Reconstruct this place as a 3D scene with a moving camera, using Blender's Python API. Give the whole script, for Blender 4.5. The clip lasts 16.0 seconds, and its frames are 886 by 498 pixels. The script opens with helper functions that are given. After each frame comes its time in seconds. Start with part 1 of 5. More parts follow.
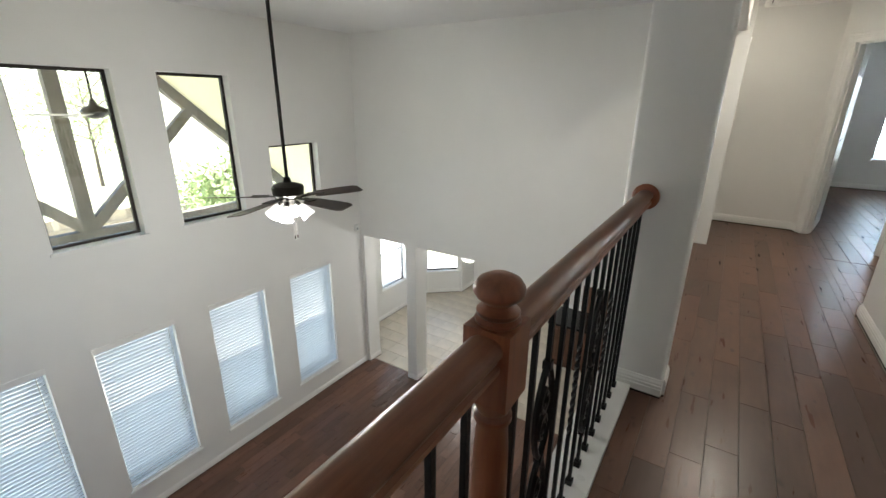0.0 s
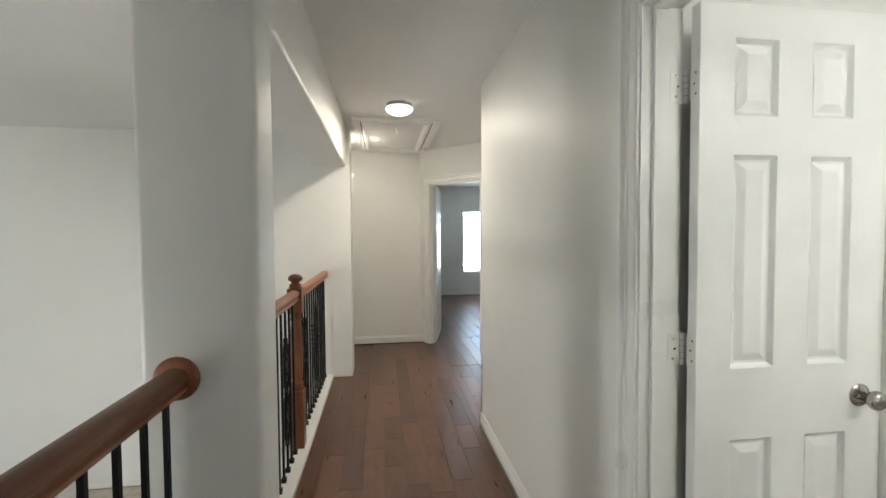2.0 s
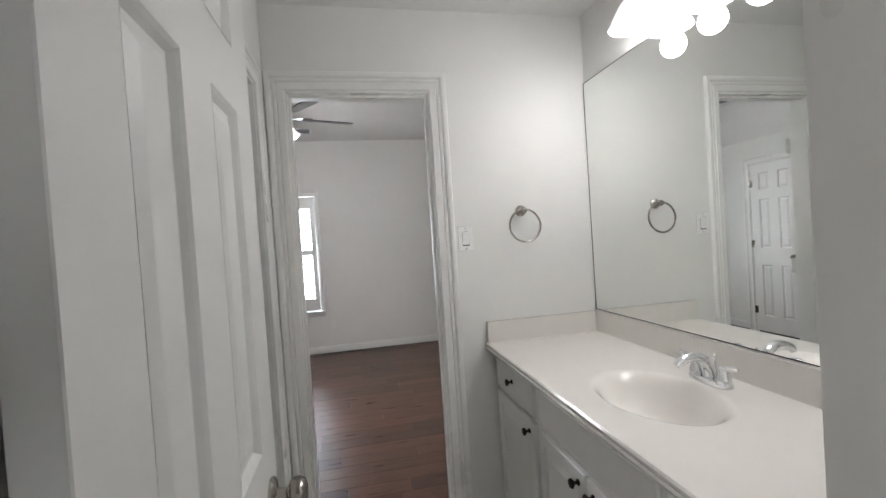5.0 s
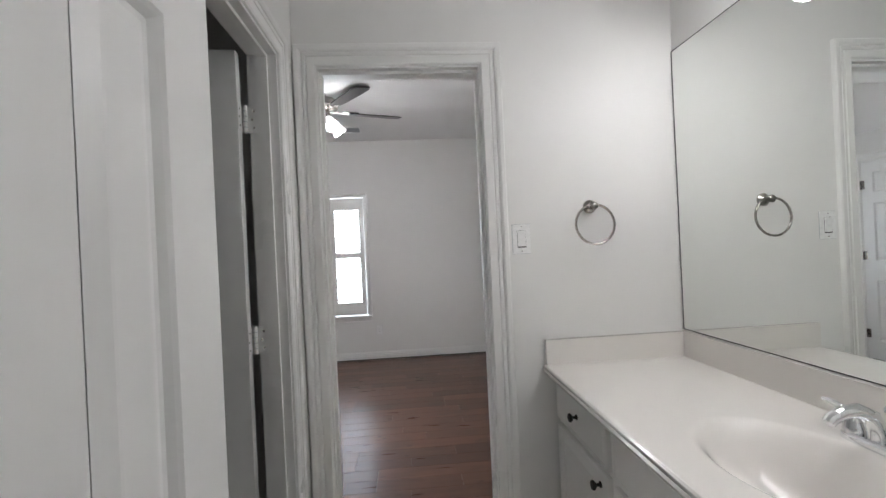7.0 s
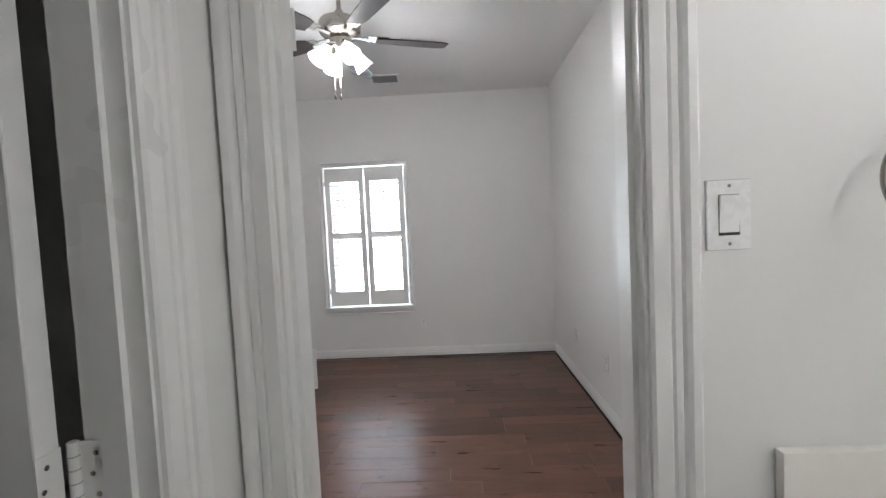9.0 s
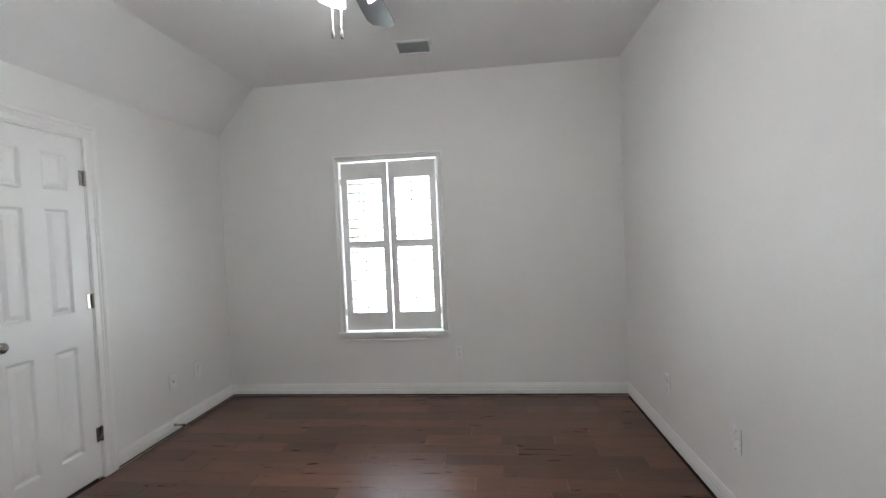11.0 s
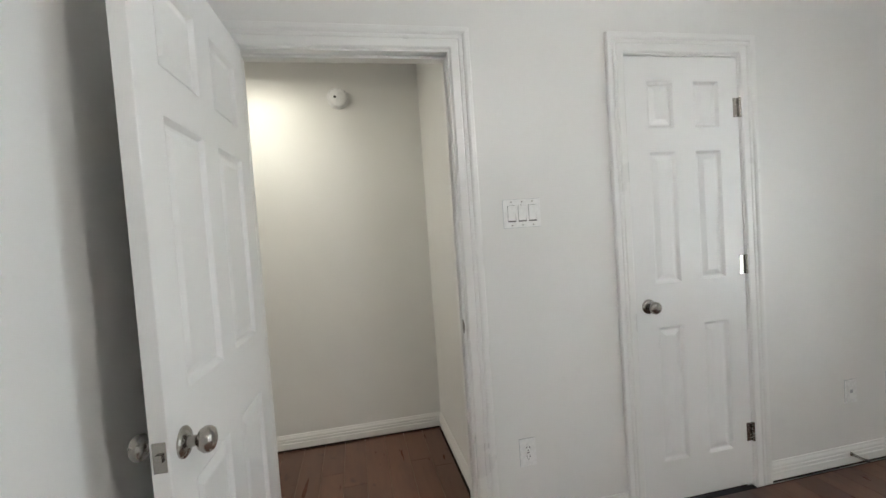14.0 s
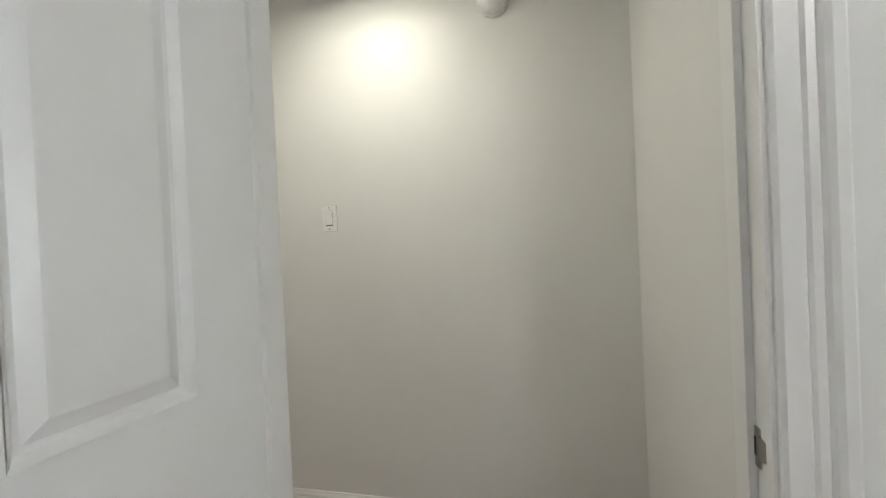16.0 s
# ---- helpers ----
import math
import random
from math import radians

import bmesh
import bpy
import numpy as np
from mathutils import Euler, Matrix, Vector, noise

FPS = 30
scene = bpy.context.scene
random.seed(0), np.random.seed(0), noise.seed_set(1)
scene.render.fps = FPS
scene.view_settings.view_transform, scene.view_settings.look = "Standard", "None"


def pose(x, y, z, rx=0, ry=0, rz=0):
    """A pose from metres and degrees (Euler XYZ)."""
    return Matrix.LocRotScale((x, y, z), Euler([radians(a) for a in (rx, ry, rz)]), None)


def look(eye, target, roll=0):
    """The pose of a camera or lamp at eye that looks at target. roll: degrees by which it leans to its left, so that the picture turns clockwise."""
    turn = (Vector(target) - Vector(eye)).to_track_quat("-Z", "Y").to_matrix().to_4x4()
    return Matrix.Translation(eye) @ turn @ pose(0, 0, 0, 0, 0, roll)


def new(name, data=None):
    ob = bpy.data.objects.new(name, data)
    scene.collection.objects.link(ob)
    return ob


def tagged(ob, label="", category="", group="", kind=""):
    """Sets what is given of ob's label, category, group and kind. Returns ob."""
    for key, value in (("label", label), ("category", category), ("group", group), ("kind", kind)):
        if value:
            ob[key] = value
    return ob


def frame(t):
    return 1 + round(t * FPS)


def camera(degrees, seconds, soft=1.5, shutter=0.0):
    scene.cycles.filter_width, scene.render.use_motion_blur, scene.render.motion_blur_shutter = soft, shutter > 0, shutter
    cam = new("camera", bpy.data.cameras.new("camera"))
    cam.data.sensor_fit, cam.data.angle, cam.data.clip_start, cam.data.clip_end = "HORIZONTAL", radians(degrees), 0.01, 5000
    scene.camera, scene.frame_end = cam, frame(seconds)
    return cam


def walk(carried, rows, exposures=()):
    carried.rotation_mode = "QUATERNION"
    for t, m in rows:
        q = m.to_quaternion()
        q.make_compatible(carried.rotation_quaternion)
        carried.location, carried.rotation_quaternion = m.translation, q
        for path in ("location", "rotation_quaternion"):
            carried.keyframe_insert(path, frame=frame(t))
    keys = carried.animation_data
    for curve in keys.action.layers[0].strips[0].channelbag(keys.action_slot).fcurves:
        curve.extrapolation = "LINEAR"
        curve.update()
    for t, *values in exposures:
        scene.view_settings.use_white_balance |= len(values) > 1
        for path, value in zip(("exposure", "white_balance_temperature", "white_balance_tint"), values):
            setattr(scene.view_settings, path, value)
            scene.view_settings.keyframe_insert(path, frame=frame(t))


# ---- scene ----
cam = camera(91.6, 16.0)
PATH = [
    (0, (1.635, 1.517, 1.431), (0.602, 3.102, 0.782), 0.5),
    (0.5, (1.649, 1.705, 1.471), (1.032, 3.553, 1.021), 1.9),
    (1, (1.761, 1.94, 1.431), (1.492, 3.9, 1.14), 1.3),
    (1.5, (1.83, 2.197, 1.438), (1.722, 4.187, 1.278), 0.4),
    (2, (1.902, 2.42, 1.412), (2.183, 4.398, 1.339), -0.4),
    (2.5, (1.923, 2.656, 1.409), (2.823, 4.441, 1.356), -1.6),
    (3, (1.997, 2.824, 1.382), (3.324, 4.32, 1.334), -1.8),
    (3.5, (2.122, 2.991, 1.385), (3.735, 4.173, 1.349), -2.4),
    (4, (2.249, 3.12, 1.379), (4.139, 3.774, 1.347), -2.8),
    (4.5, (2.389, 3.265, 1.368), (4.383, 3.109, 1.335), -3.3),
    (4.7, (2.416, 3.302, 1.38), (4.376, 2.907, 1.339), -3.8),
    (6.8, (2.695, 3.237, 1.356), (4.676, 2.96, 1.359), -2.8),
    (7, (2.751, 3.23, 1.353), (4.745, 3.077, 1.354), -2.7),
    (7.5, (2.946, 3.246, 1.346), (4.945, 3.173, 1.339), -2.9),
    (8, (3.159, 3.259, 1.345), (5.159, 3.22, 1.32), -2.2),
    (8.2, (3.264, 3.232, 1.365), (5.263, 3.229, 1.303), -2.4),
    (10.3, (4.310, 3.316, 1.388), (6.302, 3.490, 1.324), -2.6),
    (10.5, (4.385, 3.335, 1.386), (6.376, 3.531, 1.327), -2.5),
    (11, (4.576, 3.349, 1.382), (6.563, 3.572, 1.319), -2.5),
    (11.5, (4.698, 3.373, 1.397), (6.664, 3.724, 1.283), -3.0),
    (12, (4.847, 3.385, 1.405), (6.694, 4.135, 1.241), -4.0),
    (12.5, (4.943, 3.404, 1.392), (6.537, 4.601, 1.231), -3.7),
    (13, (5.01, 3.601, 1.367), (6.228, 5.181, 1.219), -4.5),
    (13.5, (5.058, 3.833, 1.345), (5.866, 5.66, 1.234), -4.5),
    (14, (5.106, 4.045, 1.33), (5.508, 6.003, 1.252), -4.0),
    (14.5, (5.16, 4.28, 1.327), (5.26, 6.276, 1.269), -3.6),
    (15, (5.194, 4.558, 1.251), (5.086, 6.555, 1.227), -3.0),
    (15.5, (5.211, 4.845, 1.256), (4.996, 6.833, 1.215), -2.6),
    (16, (5.256, 5.109, 1.232), (4.783, 7.052, 1.211), -2.6),
]
walk(cam, [(t, look(eye, target, roll)) for t, eye, target, roll in PATH], [
    (0.0, 2.48, 6600, 8), (0.5, 2.65, 6600, 7), (1.5, 2.72, 6600, 7), (2.5, 2.76, 6500, 7), (3.0, 2.7, 6350, 8), (3.5, 2.4, 6400, 9),
    (4.0, 2.25, 6350, 12), (4.5, 1.95, 6350, 13), (7.0, 1.8, 6250, 14), (8.0, 1.85, 6250, 14), (10.3, 1.82, 6250, 11), (12.0, 1.88, 6400, 11), (13.0, 1.9, 6500, 10), (13.5, 2.06, 6500, 10),
    (14.0, 2.04, 6500, 9), (15.0, 2.0, 6450, 9), (16.0, 2.0, 6450, 9)])

# ---- world, sun, large lights ----
world = bpy.data.worlds.new("world")
scene.world = world
world.use_nodes = True
wn = world.node_tree
sky = wn.nodes.new("ShaderNodeTexSky")
sky.sky_type, sky.sun_disc = "NISHITA", False
sky.sun_elevation, sky.sun_rotation = radians(62), radians(160)
wn.nodes["Background"].inputs["Strength"].default_value = 0.15
wn.links.new(sky.outputs[0], wn.nodes["Background"].inputs["Color"])
sun = new("sun", bpy.data.lights.new("sun", "SUN"))
sun.data.energy, sun.data.angle, sun.data.color = 5.0, radians(0.5), (1, 0.95, 0.88)
sun.matrix_basis = pose(0, 0, 20, 28, 0, 160 + 180)


def area(name, where, aim, w, h, watts, colour):
    ob = new(name, bpy.data.lights.new(name, "AREA"))
    ob.data.shape, ob.data.size, ob.data.size_y = "RECTANGLE", w, h
    ob.data.energy, ob.data.color = watts, colour
    ob.matrix_basis = look(where, aim)
    return ob


def bulb(name, where, watts, colour, radius=0.03):
    ob = new(name, bpy.data.lights.new(name, "POINT"))
    ob.data.energy, ob.data.color, ob.data.shadow_soft_size = watts, colour, radius
    ob.location = where
    return ob


DAY = (0.86, 0.94, 1.0)
WARM = (1.0, 0.91, 0.78)
SOFT = (1.0, 0.985, 0.965)


# daylight at the window openings
for y in (1.98, 3.17, 4.39, 5.61):
    area("daylight", (-3.48 - 0.32, y, -1.95), (0, y, -1.95), 0.85, 1.9, 1.7, (0.80, 0.92, 1.0))
area("daylight", (4.11, 12.35, 1.3), (4.0, 0, 1.2), 0.8, 1.4, 21, DAY)
area("daylight", (8.25 + 0.40, 4.23, 1.31), (0, 4.23, 3.2), 0.78, 1.5, 10.5, DAY)
area("daylight", (-4.85, 8.6, -1.6), (0, 8.6, -1.8), 1.7, 1.3, 20, DAY)
# lamps of the fixtures
area("hall_lamp", (2.055, 5.96, 2.362), (2.055, 5.9601, 0), 0.16, 0.16, 2.9, WARM)
area("small_hall_lamp", (4.54, 6.44, 2.362), (4.54, 6.4401, 0), 0.26, 0.26, 2.0, (1.0, 0.96, 0.82))
bulb("sconce_lamp", (1.555, 7.15, 2.12), 0.7, WARM, 0.04)
for x in (3.36, 3.55, 3.74, 3.93):
    bulb("vanity_lamp", (x, 2.215, 2.085), 0.56, SOFT, 0.05)
bulb("bedroom_fan_lamp", (6.12, 3.845, 2.24), 9, SOFT, 0.12)
bulb("great_room_fan_lamp", (-1.07, 3.545, 0.50), 15.5, SOFT, 0.14)
bulb("breakfast_lamp", (-2.15, 8.25, -1.58), 9, SOFT, 0.10)

# ---- materials ----
def nodes_of(name):
    m = bpy.data.materials.new(name)
    m.use_nodes = True
    t = m.node_tree
    return m, t, t.nodes["Principled BSDF"]


def mix_rgb(t, fac, a, b, kind="MIX"):
    n = t.nodes.new("ShaderNodeMix")
    n.data_type, n.blend_type = "RGBA", kind
    for sock, v in ((n.inputs[0], fac), (n.inputs[6], a), (n.inputs[7], b)):
        if isinstance(v, (int, float)):
            sock.default_value = v
        elif isinstance(v, tuple):
            sock.default_value = (*v, 1)
        else:
            t.links.new(v, sock)
    return n.outputs[2]


def noise_of(t, scale, detail=4, stretch=(1, 1, 1), rough=0.6, coords="Object", shift=False):
    tc = t.nodes.new("ShaderNodeTexCoord")
    mp = t.nodes.new("ShaderNodeMapping")
    mp.inputs["Scale"].default_value = stretch
    if shift:
        info = t.nodes.new("ShaderNodeObjectInfo")
        far = t.nodes.new("ShaderNodeVectorMath")
        far.operation = "SCALE"
        far.inputs[0].default_value = (7.0, 53.0, 31.0)
        t.links.new(info.outputs["Random"], far.inputs["Scale"])
        both = t.nodes.new("ShaderNodeVectorMath")
        both.operation = "ADD"
        t.links.new(tc.outputs[coords], both.inputs[0])
        t.links.new(far.outputs[0], both.inputs[1])
        t.links.new(both.outputs[0], mp.inputs["Vector"])
    else:
        t.links.new(tc.outputs[coords], mp.inputs["Vector"])
    n = t.nodes.new("ShaderNodeTexNoise")
    n.inputs["Scale"].default_value, n.inputs["Detail"].default_value, n.inputs["Roughness"].default_value = scale, detail, rough
    t.links.new(mp.outputs[0], n.inputs["Vector"])
    return n.outputs[0]


def remap(t, v, a, b, c, d):
    n = t.nodes.new("ShaderNodeMapRange")
    for k, x in zip((1, 2, 3, 4), (a, b, c, d)):
        n.inputs[k].default_value = x
    t.links.new(v, n.inputs[0])
    return n.outputs[0]


def bump(t, p, height, strength, distance=0.002):
    n = t.nodes.new("ShaderNodeBump")
    n.inputs["Strength"].default_value, n.inputs["Distance"].default_value = strength, distance
    t.links.new(height, n.inputs["Height"])
    t.links.new(n.outputs[0], p.inputs["Normal"])


def paint(name, colour, rough, spread=0.04, grain=180.0, relief=0.12, metal=0.0):
    """Painted or plain surface with blotches, fine grain and a little relief."""
    m, t, p = nodes_of(name)
    big = noise_of(t, 1.7, 3)
    low = tuple(c * (1 - spread) for c in colour)
    high = tuple(min(1, c * (1 + spread)) for c in colour)
    t.links.new(mix_rgb(t, remap(t, big, 0.3, 0.7, 0, 1), low, high), p.inputs["Base Color"])
    fine = noise_of(t, grain, 3)
    t.links.new(remap(t, fine, 0.3, 0.7, max(0.03, rough - 0.06), min(1, rough + 0.06)), p.inputs["Roughness"])
    p.inputs["Metallic"].default_value = metal
    if relief:
        bump(t, p, fine, relief)
    return m


def wood(name, dark, light, rough, grain_axis, scale=1.0, coat=0.0, coords="Object", relief=0.025, patch=0.4, gloss=0.06):
    """Stained wood: grain streaks along grain_axis, tone by piece."""
    m, t, p = nodes_of(name)
    stretch = [9.0 * scale] * 3
    stretch[grain_axis] = 0.8 * scale
    wide = [4.0 * scale] * 3
    wide[grain_axis] = 1.6 * scale
    streak = noise_of(t, 5.0, 6, stretch, 0.6, coords, True)
    cloud = noise_of(t, 1.6, 3, wide, 0.55, coords, True)
    info = t.nodes.new("ShaderNodeObjectInfo")
    geo = t.nodes.new("ShaderNodeNewGeometry")
    add = t.nodes.new("ShaderNodeMath")
    add.operation = "ADD"
    t.links.new(info.outputs["Random"], add.inputs[0])
    t.links.new(geo.outputs["Random Per Island"], add.inputs[1])
    frac = t.nodes.new("ShaderNodeMath")
    frac.operation = "FRACT"
    t.links.new(add.outputs[0], frac.inputs[0])
    col = mix_rgb(t, remap(t, streak, 0.3, 0.72, 0, 1), dark, light)
    col = mix_rgb(t, remap(t, cloud, 0.5, 0.8, 0, patch), col, tuple(c * 0.66 for c in dark))
    tone = remap(t, frac.outputs[0], 0, 1, 0.72, 1.28)
    grey = t.nodes.new("ShaderNodeCombineColor")
    for k in range(3):
        t.links.new(tone, grey.inputs[k])
    col = mix_rgb(t, 1.0, col, grey.outputs[0], "MULTIPLY")
    t.links.new(col, p.inputs["Base Color"])
    t.links.new(remap(t, streak, 0.3, 0.7, rough - gloss / 3, rough + gloss * 2 / 3), p.inputs["Roughness"])
    p.inputs["Coat Weight"].default_value = coat
    p.inputs["Coat Roughness"].default_value = 0.12
    if relief:
        bump(t, p, streak, relief, 0.0005)
    return m


def floor_boards(name, dark, light, rough):
    """Hand-scraped stained boards: tone by board, long grain, dark mineral patches and small knots."""
    m, t, p = nodes_of(name)
    grain = noise_of(t, 3.5, 6, (9.0, 1.0, 9.0), 0.55, "Object", True)
    cloud = noise_of(t, 1.5, 4, (4.0, 1.8, 4.0), 0.6, "Object", True)
    knots = noise_of(t, 3.2, 2, (5.5, 3.0, 5.5), 0.5, "Object", True)
    scrape = noise_of(t, 1.6, 1, (7.0, 1.6, 7.0), 0.5, "Object", True)
    info = t.nodes.new("ShaderNodeObjectInfo")
    geo = t.nodes.new("ShaderNodeNewGeometry")
    add = t.nodes.new("ShaderNodeMath")
    add.operation = "ADD"
    t.links.new(info.outputs["Random"], add.inputs[0])
    t.links.new(geo.outputs["Random Per Island"], add.inputs[1])
    frac = t.nodes.new("ShaderNodeMath")
    frac.operation = "FRACT"
    t.links.new(add.outputs[0], frac.inputs[0])
    col = mix_rgb(t, remap(t, grain, 0.28, 0.74, 0, 1), dark, light)
    col = mix_rgb(t, remap(t, cloud, 0.5, 0.75, 0, 0.5), col, tuple(c * 0.55 for c in dark))
    col = mix_rgb(t, remap(t, knots, 0.66, 0.76, 0, 0.7), col, tuple(c * 0.35 for c in dark))
    tone = remap(t, frac.outputs[0], 0, 1, 0.68, 1.30)
    grey = t.nodes.new("ShaderNodeCombineColor")
    for k in range(3):
        t.links.new(tone, grey.inputs[k])
    t.links.new(mix_rgb(t, 1.0, col, grey.outputs[0], "MULTIPLY"), p.inputs["Base Color"])
    t.links.new(remap(t, grain, 0.3, 0.7, rough - 0.02, rough + 0.04), p.inputs["Roughness"])
    bump(t, p, scrape, 0.05, 0.0012)
    return m


def metal(name, colour, rough):
    return paint(name, colour, rough, 0.05, 60, 0.03, 1.0)


def glow(name, colour, strength):
    m, t, p = nodes_of(name)
    p.inputs["Base Color"].default_value = (0.9, 0.9, 0.9, 1)
    p.inputs["Emission Color"].default_value = (*colour, 1)
    p.inputs["Emission Strength"].default_value = strength
    p.inputs["Roughness"].default_value = 0.25
    return m


WALL = paint("wall_paint", (0.795, 0.79, 0.768), 0.5, 0.015, 220, 0.07)
CEIL = paint("ceiling_paint", (0.80, 0.797, 0.788), 0.8, 0.015, 160, 0.12)
TRIM = paint("trim_paint", (0.83, 0.825, 0.805), 0.32, 0.01, 3, 0.0)
DOORP = paint("door_paint", (0.83, 0.828, 0.815), 0.34, 0.01, 3, 0.0)
PLANK = floor_boards("floor_wood", (0.118, 0.054, 0.034), (0.158, 0.078, 0.051), 0.29)
RAILW = wood("rail_wood", (0.19, 0.064, 0.030), (0.34, 0.14, 0.068), 0.38, 1, 1.2, 0.08)
NEWELW = wood("newel_wood", (0.15, 0.047, 0.022), (0.26, 0.092, 0.043), 0.34, 2, 1.2, 0.12)
CABW = wood("cabinet_wood", (0.07, 0.03, 0.017), (0.15, 0.065, 0.036), 0.35, 2, 1.0)
BLADEW = wood("fan_blade_wood", (0.03, 0.018, 0.013), (0.075, 0.045, 0.03), 0.35, 0, 1.5)
BLADED = wood("fan_blade_dark", (0.012, 0.009, 0.008), (0.03, 0.022, 0.02), 0.3, 0, 1.5)
POSTW = wood("weathered_timber", (0.13, 0.115, 0.10), (0.28, 0.26, 0.235), 0.8, 2, 0.5)
FENCEW = wood("fence_boards", (0.30, 0.24, 0.18), (0.48, 0.40, 0.31), 0.85, 2, 0.5)
IRON = paint("black_iron", (0.012, 0.012, 0.012), 0.42, 0.2, 90, 0.25, 0.6)
BRONZE = paint("dark_bronze", (0.03, 0.026, 0.023), 0.4, 0.15, 90, 0.1, 0.7)
NICKEL = metal("brushed_nickel", (0.40, 0.375, 0.345), 0.24)
CHROME = metal("chrome", (0.86, 0.87, 0.88), 0.06)
PLASTIC = paint("white_plastic", (0.86, 0.86, 0.85), 0.28, 0.01, 60, 0.0)
SLOT = paint("dark_slot", (0.03, 0.03, 0.03), 0.6, 0.1, 60, 0.0)
VENTG = paint("grey_grille", (0.42, 0.44, 0.46), 0.45, 0.05, 60, 0.0)
STONE = paint("cultured_marble", (0.82, 0.79, 0.75), 0.14, 0.025, 14, 0.0)
GRANITE = paint("black_granite", (0.02, 0.02, 0.021), 0.12, 0.4, 240, 0.0)
TILE = paint("beige_tile", (0.47, 0.42, 0.345), 0.35, 0.16, 22, 0.15)
GROUT = paint("grout", (0.40, 0.365, 0.31), 0.85, 0.08, 120, 0.2)
GRASS = paint("grass", (0.36, 0.37, 0.24), 0.9, 0.2, 9, 0.6)
SOFFIT = paint("cream_soffit", (0.66, 0.62, 0.44), 0.7, 0.04, 60, 0.1)
DECK = paint("pale_concrete", (0.50, 0.49, 0.46), 0.8, 0.08, 60, 0.2)
LEAF = paint("leaves", (0.26, 0.33, 0.14), 0.55, 0.35, 7, 0.1)
BARK = paint("bark", (0.11, 0.085, 0.06), 0.9, 0.3, 30, 0.8)
GAP = paint("subfloor", (0.018, 0.012, 0.009), 0.9, 0.1, 60, 0.0)
STUCCO = paint("stucco", (0.55, 0.52, 0.46), 0.9, 0.05, 60, 0.3)
SHADE = glow("frosted_shade_lit", (1.0, 0.97, 0.93), 0.30)
BULB = glow("lit_bulb", (1.0, 0.97, 0.92), 6.0)
MIRROR, _t, _p = nodes_of("mirror_silver")
_p.inputs["Base Color"].default_value = (0.86, 0.88, 0.86, 1)
_p.inputs["Metallic"].default_value, _p.inputs["Roughness"].default_value = 1.0, 0.01
GLASS, _t, _p = nodes_of("window_glass")
_p.inputs["Base Color"].default_value = (0.96, 0.98, 0.97, 1)
_p.inputs["Transmission Weight"].default_value, _p.inputs["Roughness"].default_value, _p.inputs["IOR"].default_value = 1.0, 0.0, 1.45


def slat_material(name, colour, through_light):
    m, t, p = nodes_of(name)
    tr = t.nodes.new("ShaderNodeBsdfTranslucent")
    tr.inputs["Color"].default_value = (*colour, 1)
    p.inputs["Base Color"].default_value = (*colour, 1)
    p.inputs["Roughness"].default_value = 0.4
    mx = t.nodes.new("ShaderNodeMixShader")
    mx.inputs[0].default_value = through_light
    t.links.new(p.outputs[0], mx.inputs[1])
    t.links.new(tr.outputs[0], mx.inputs[2])
    t.links.new(mx.outputs[0], t.nodes["Material Output"].inputs[0])
    return m


SLAT = slat_material("blind_slat", (0.78, 0.84, 0.90), 0.4)
LOUVER = slat_material("shutter_louver", (0.80, 0.81, 0.82), 0.03)


# ---- mesh helpers ----
def box(bm, x0, x1, y0, y1, z0, z1):
    v = [bm.verts.new((x, y, z)) for z in (z0, z1) for y in (y0, y1) for x in (x0, x1)]
    for f in ((0, 2, 3, 1), (4, 5, 7, 6), (0, 1, 5, 4), (2, 6, 7, 3), (0, 4, 6, 2), (1, 3, 7, 5)):
        bm.faces.new([v[i] for i in f])
    return v


def rounded(bm, width, segments=2, angle=30):
    edges = [e for e in bm.edges if len(e.link_faces) == 2 and e.calc_face_angle(0) > radians(angle)]
    bmesh.ops.bevel(bm, geom=edges, offset=width, segments=segments, profile=0.5, affect="EDGES", clamp_overlap=True)
    return bm


def block(x0, x1, y0, y1, z0, z1, edge=0.0, segments=2):
    bm = bmesh.new()
    box(bm, x0, x1, y0, y1, z0, z1)
    return rounded(bm, edge, segments) if edge else bm


def rings(bm, loops, closed=True, caps=True):
    vs = [[bm.verts.new(p) for p in loop] for loop in loops]
    n = len(vs[0])
    for a, b in zip(vs, vs[1:]):
        for i in range(n if closed else n - 1):
            j = (i + 1) % n
            bm.faces.new((a[i], a[j], b[j], b[i]))
    if caps:
        bm.faces.new(vs[0][::-1])
        bm.faces.new(vs[-1])
    return vs


def lathe(bm, profile, segs=20, m=None):
    """Turned body round z; profile: (radius, z) from below to above."""
    m = m or Matrix()
    rings(bm, [[m @ Vector((r * math.cos(2 * math.pi * k / segs), r * math.sin(2 * math.pi * k / segs), z)) for k in range(segs)] for r, z in profile])
    return bm


def tube(bm, points, r, segs=8):
    pts = [Vector(p) for p in points]
    loops = []
    side = None
    for i, p in enumerate(pts):
        d = (pts[min(i + 1, len(pts) - 1)] - pts[max(i - 1, 0)]).normalized()
        if side is None:
            side = d.orthogonal().normalized()
        side = (side - d * side.dot(d)).normalized()
        up = d.cross(side)
        rr = r[i] if isinstance(r, (list, tuple)) else r
        loops.append([p + rr * (side * math.cos(2 * math.pi * k / segs) + up * math.sin(2 * math.pi * k / segs)) for k in range(segs)])
    rings(bm, loops)
    return bm


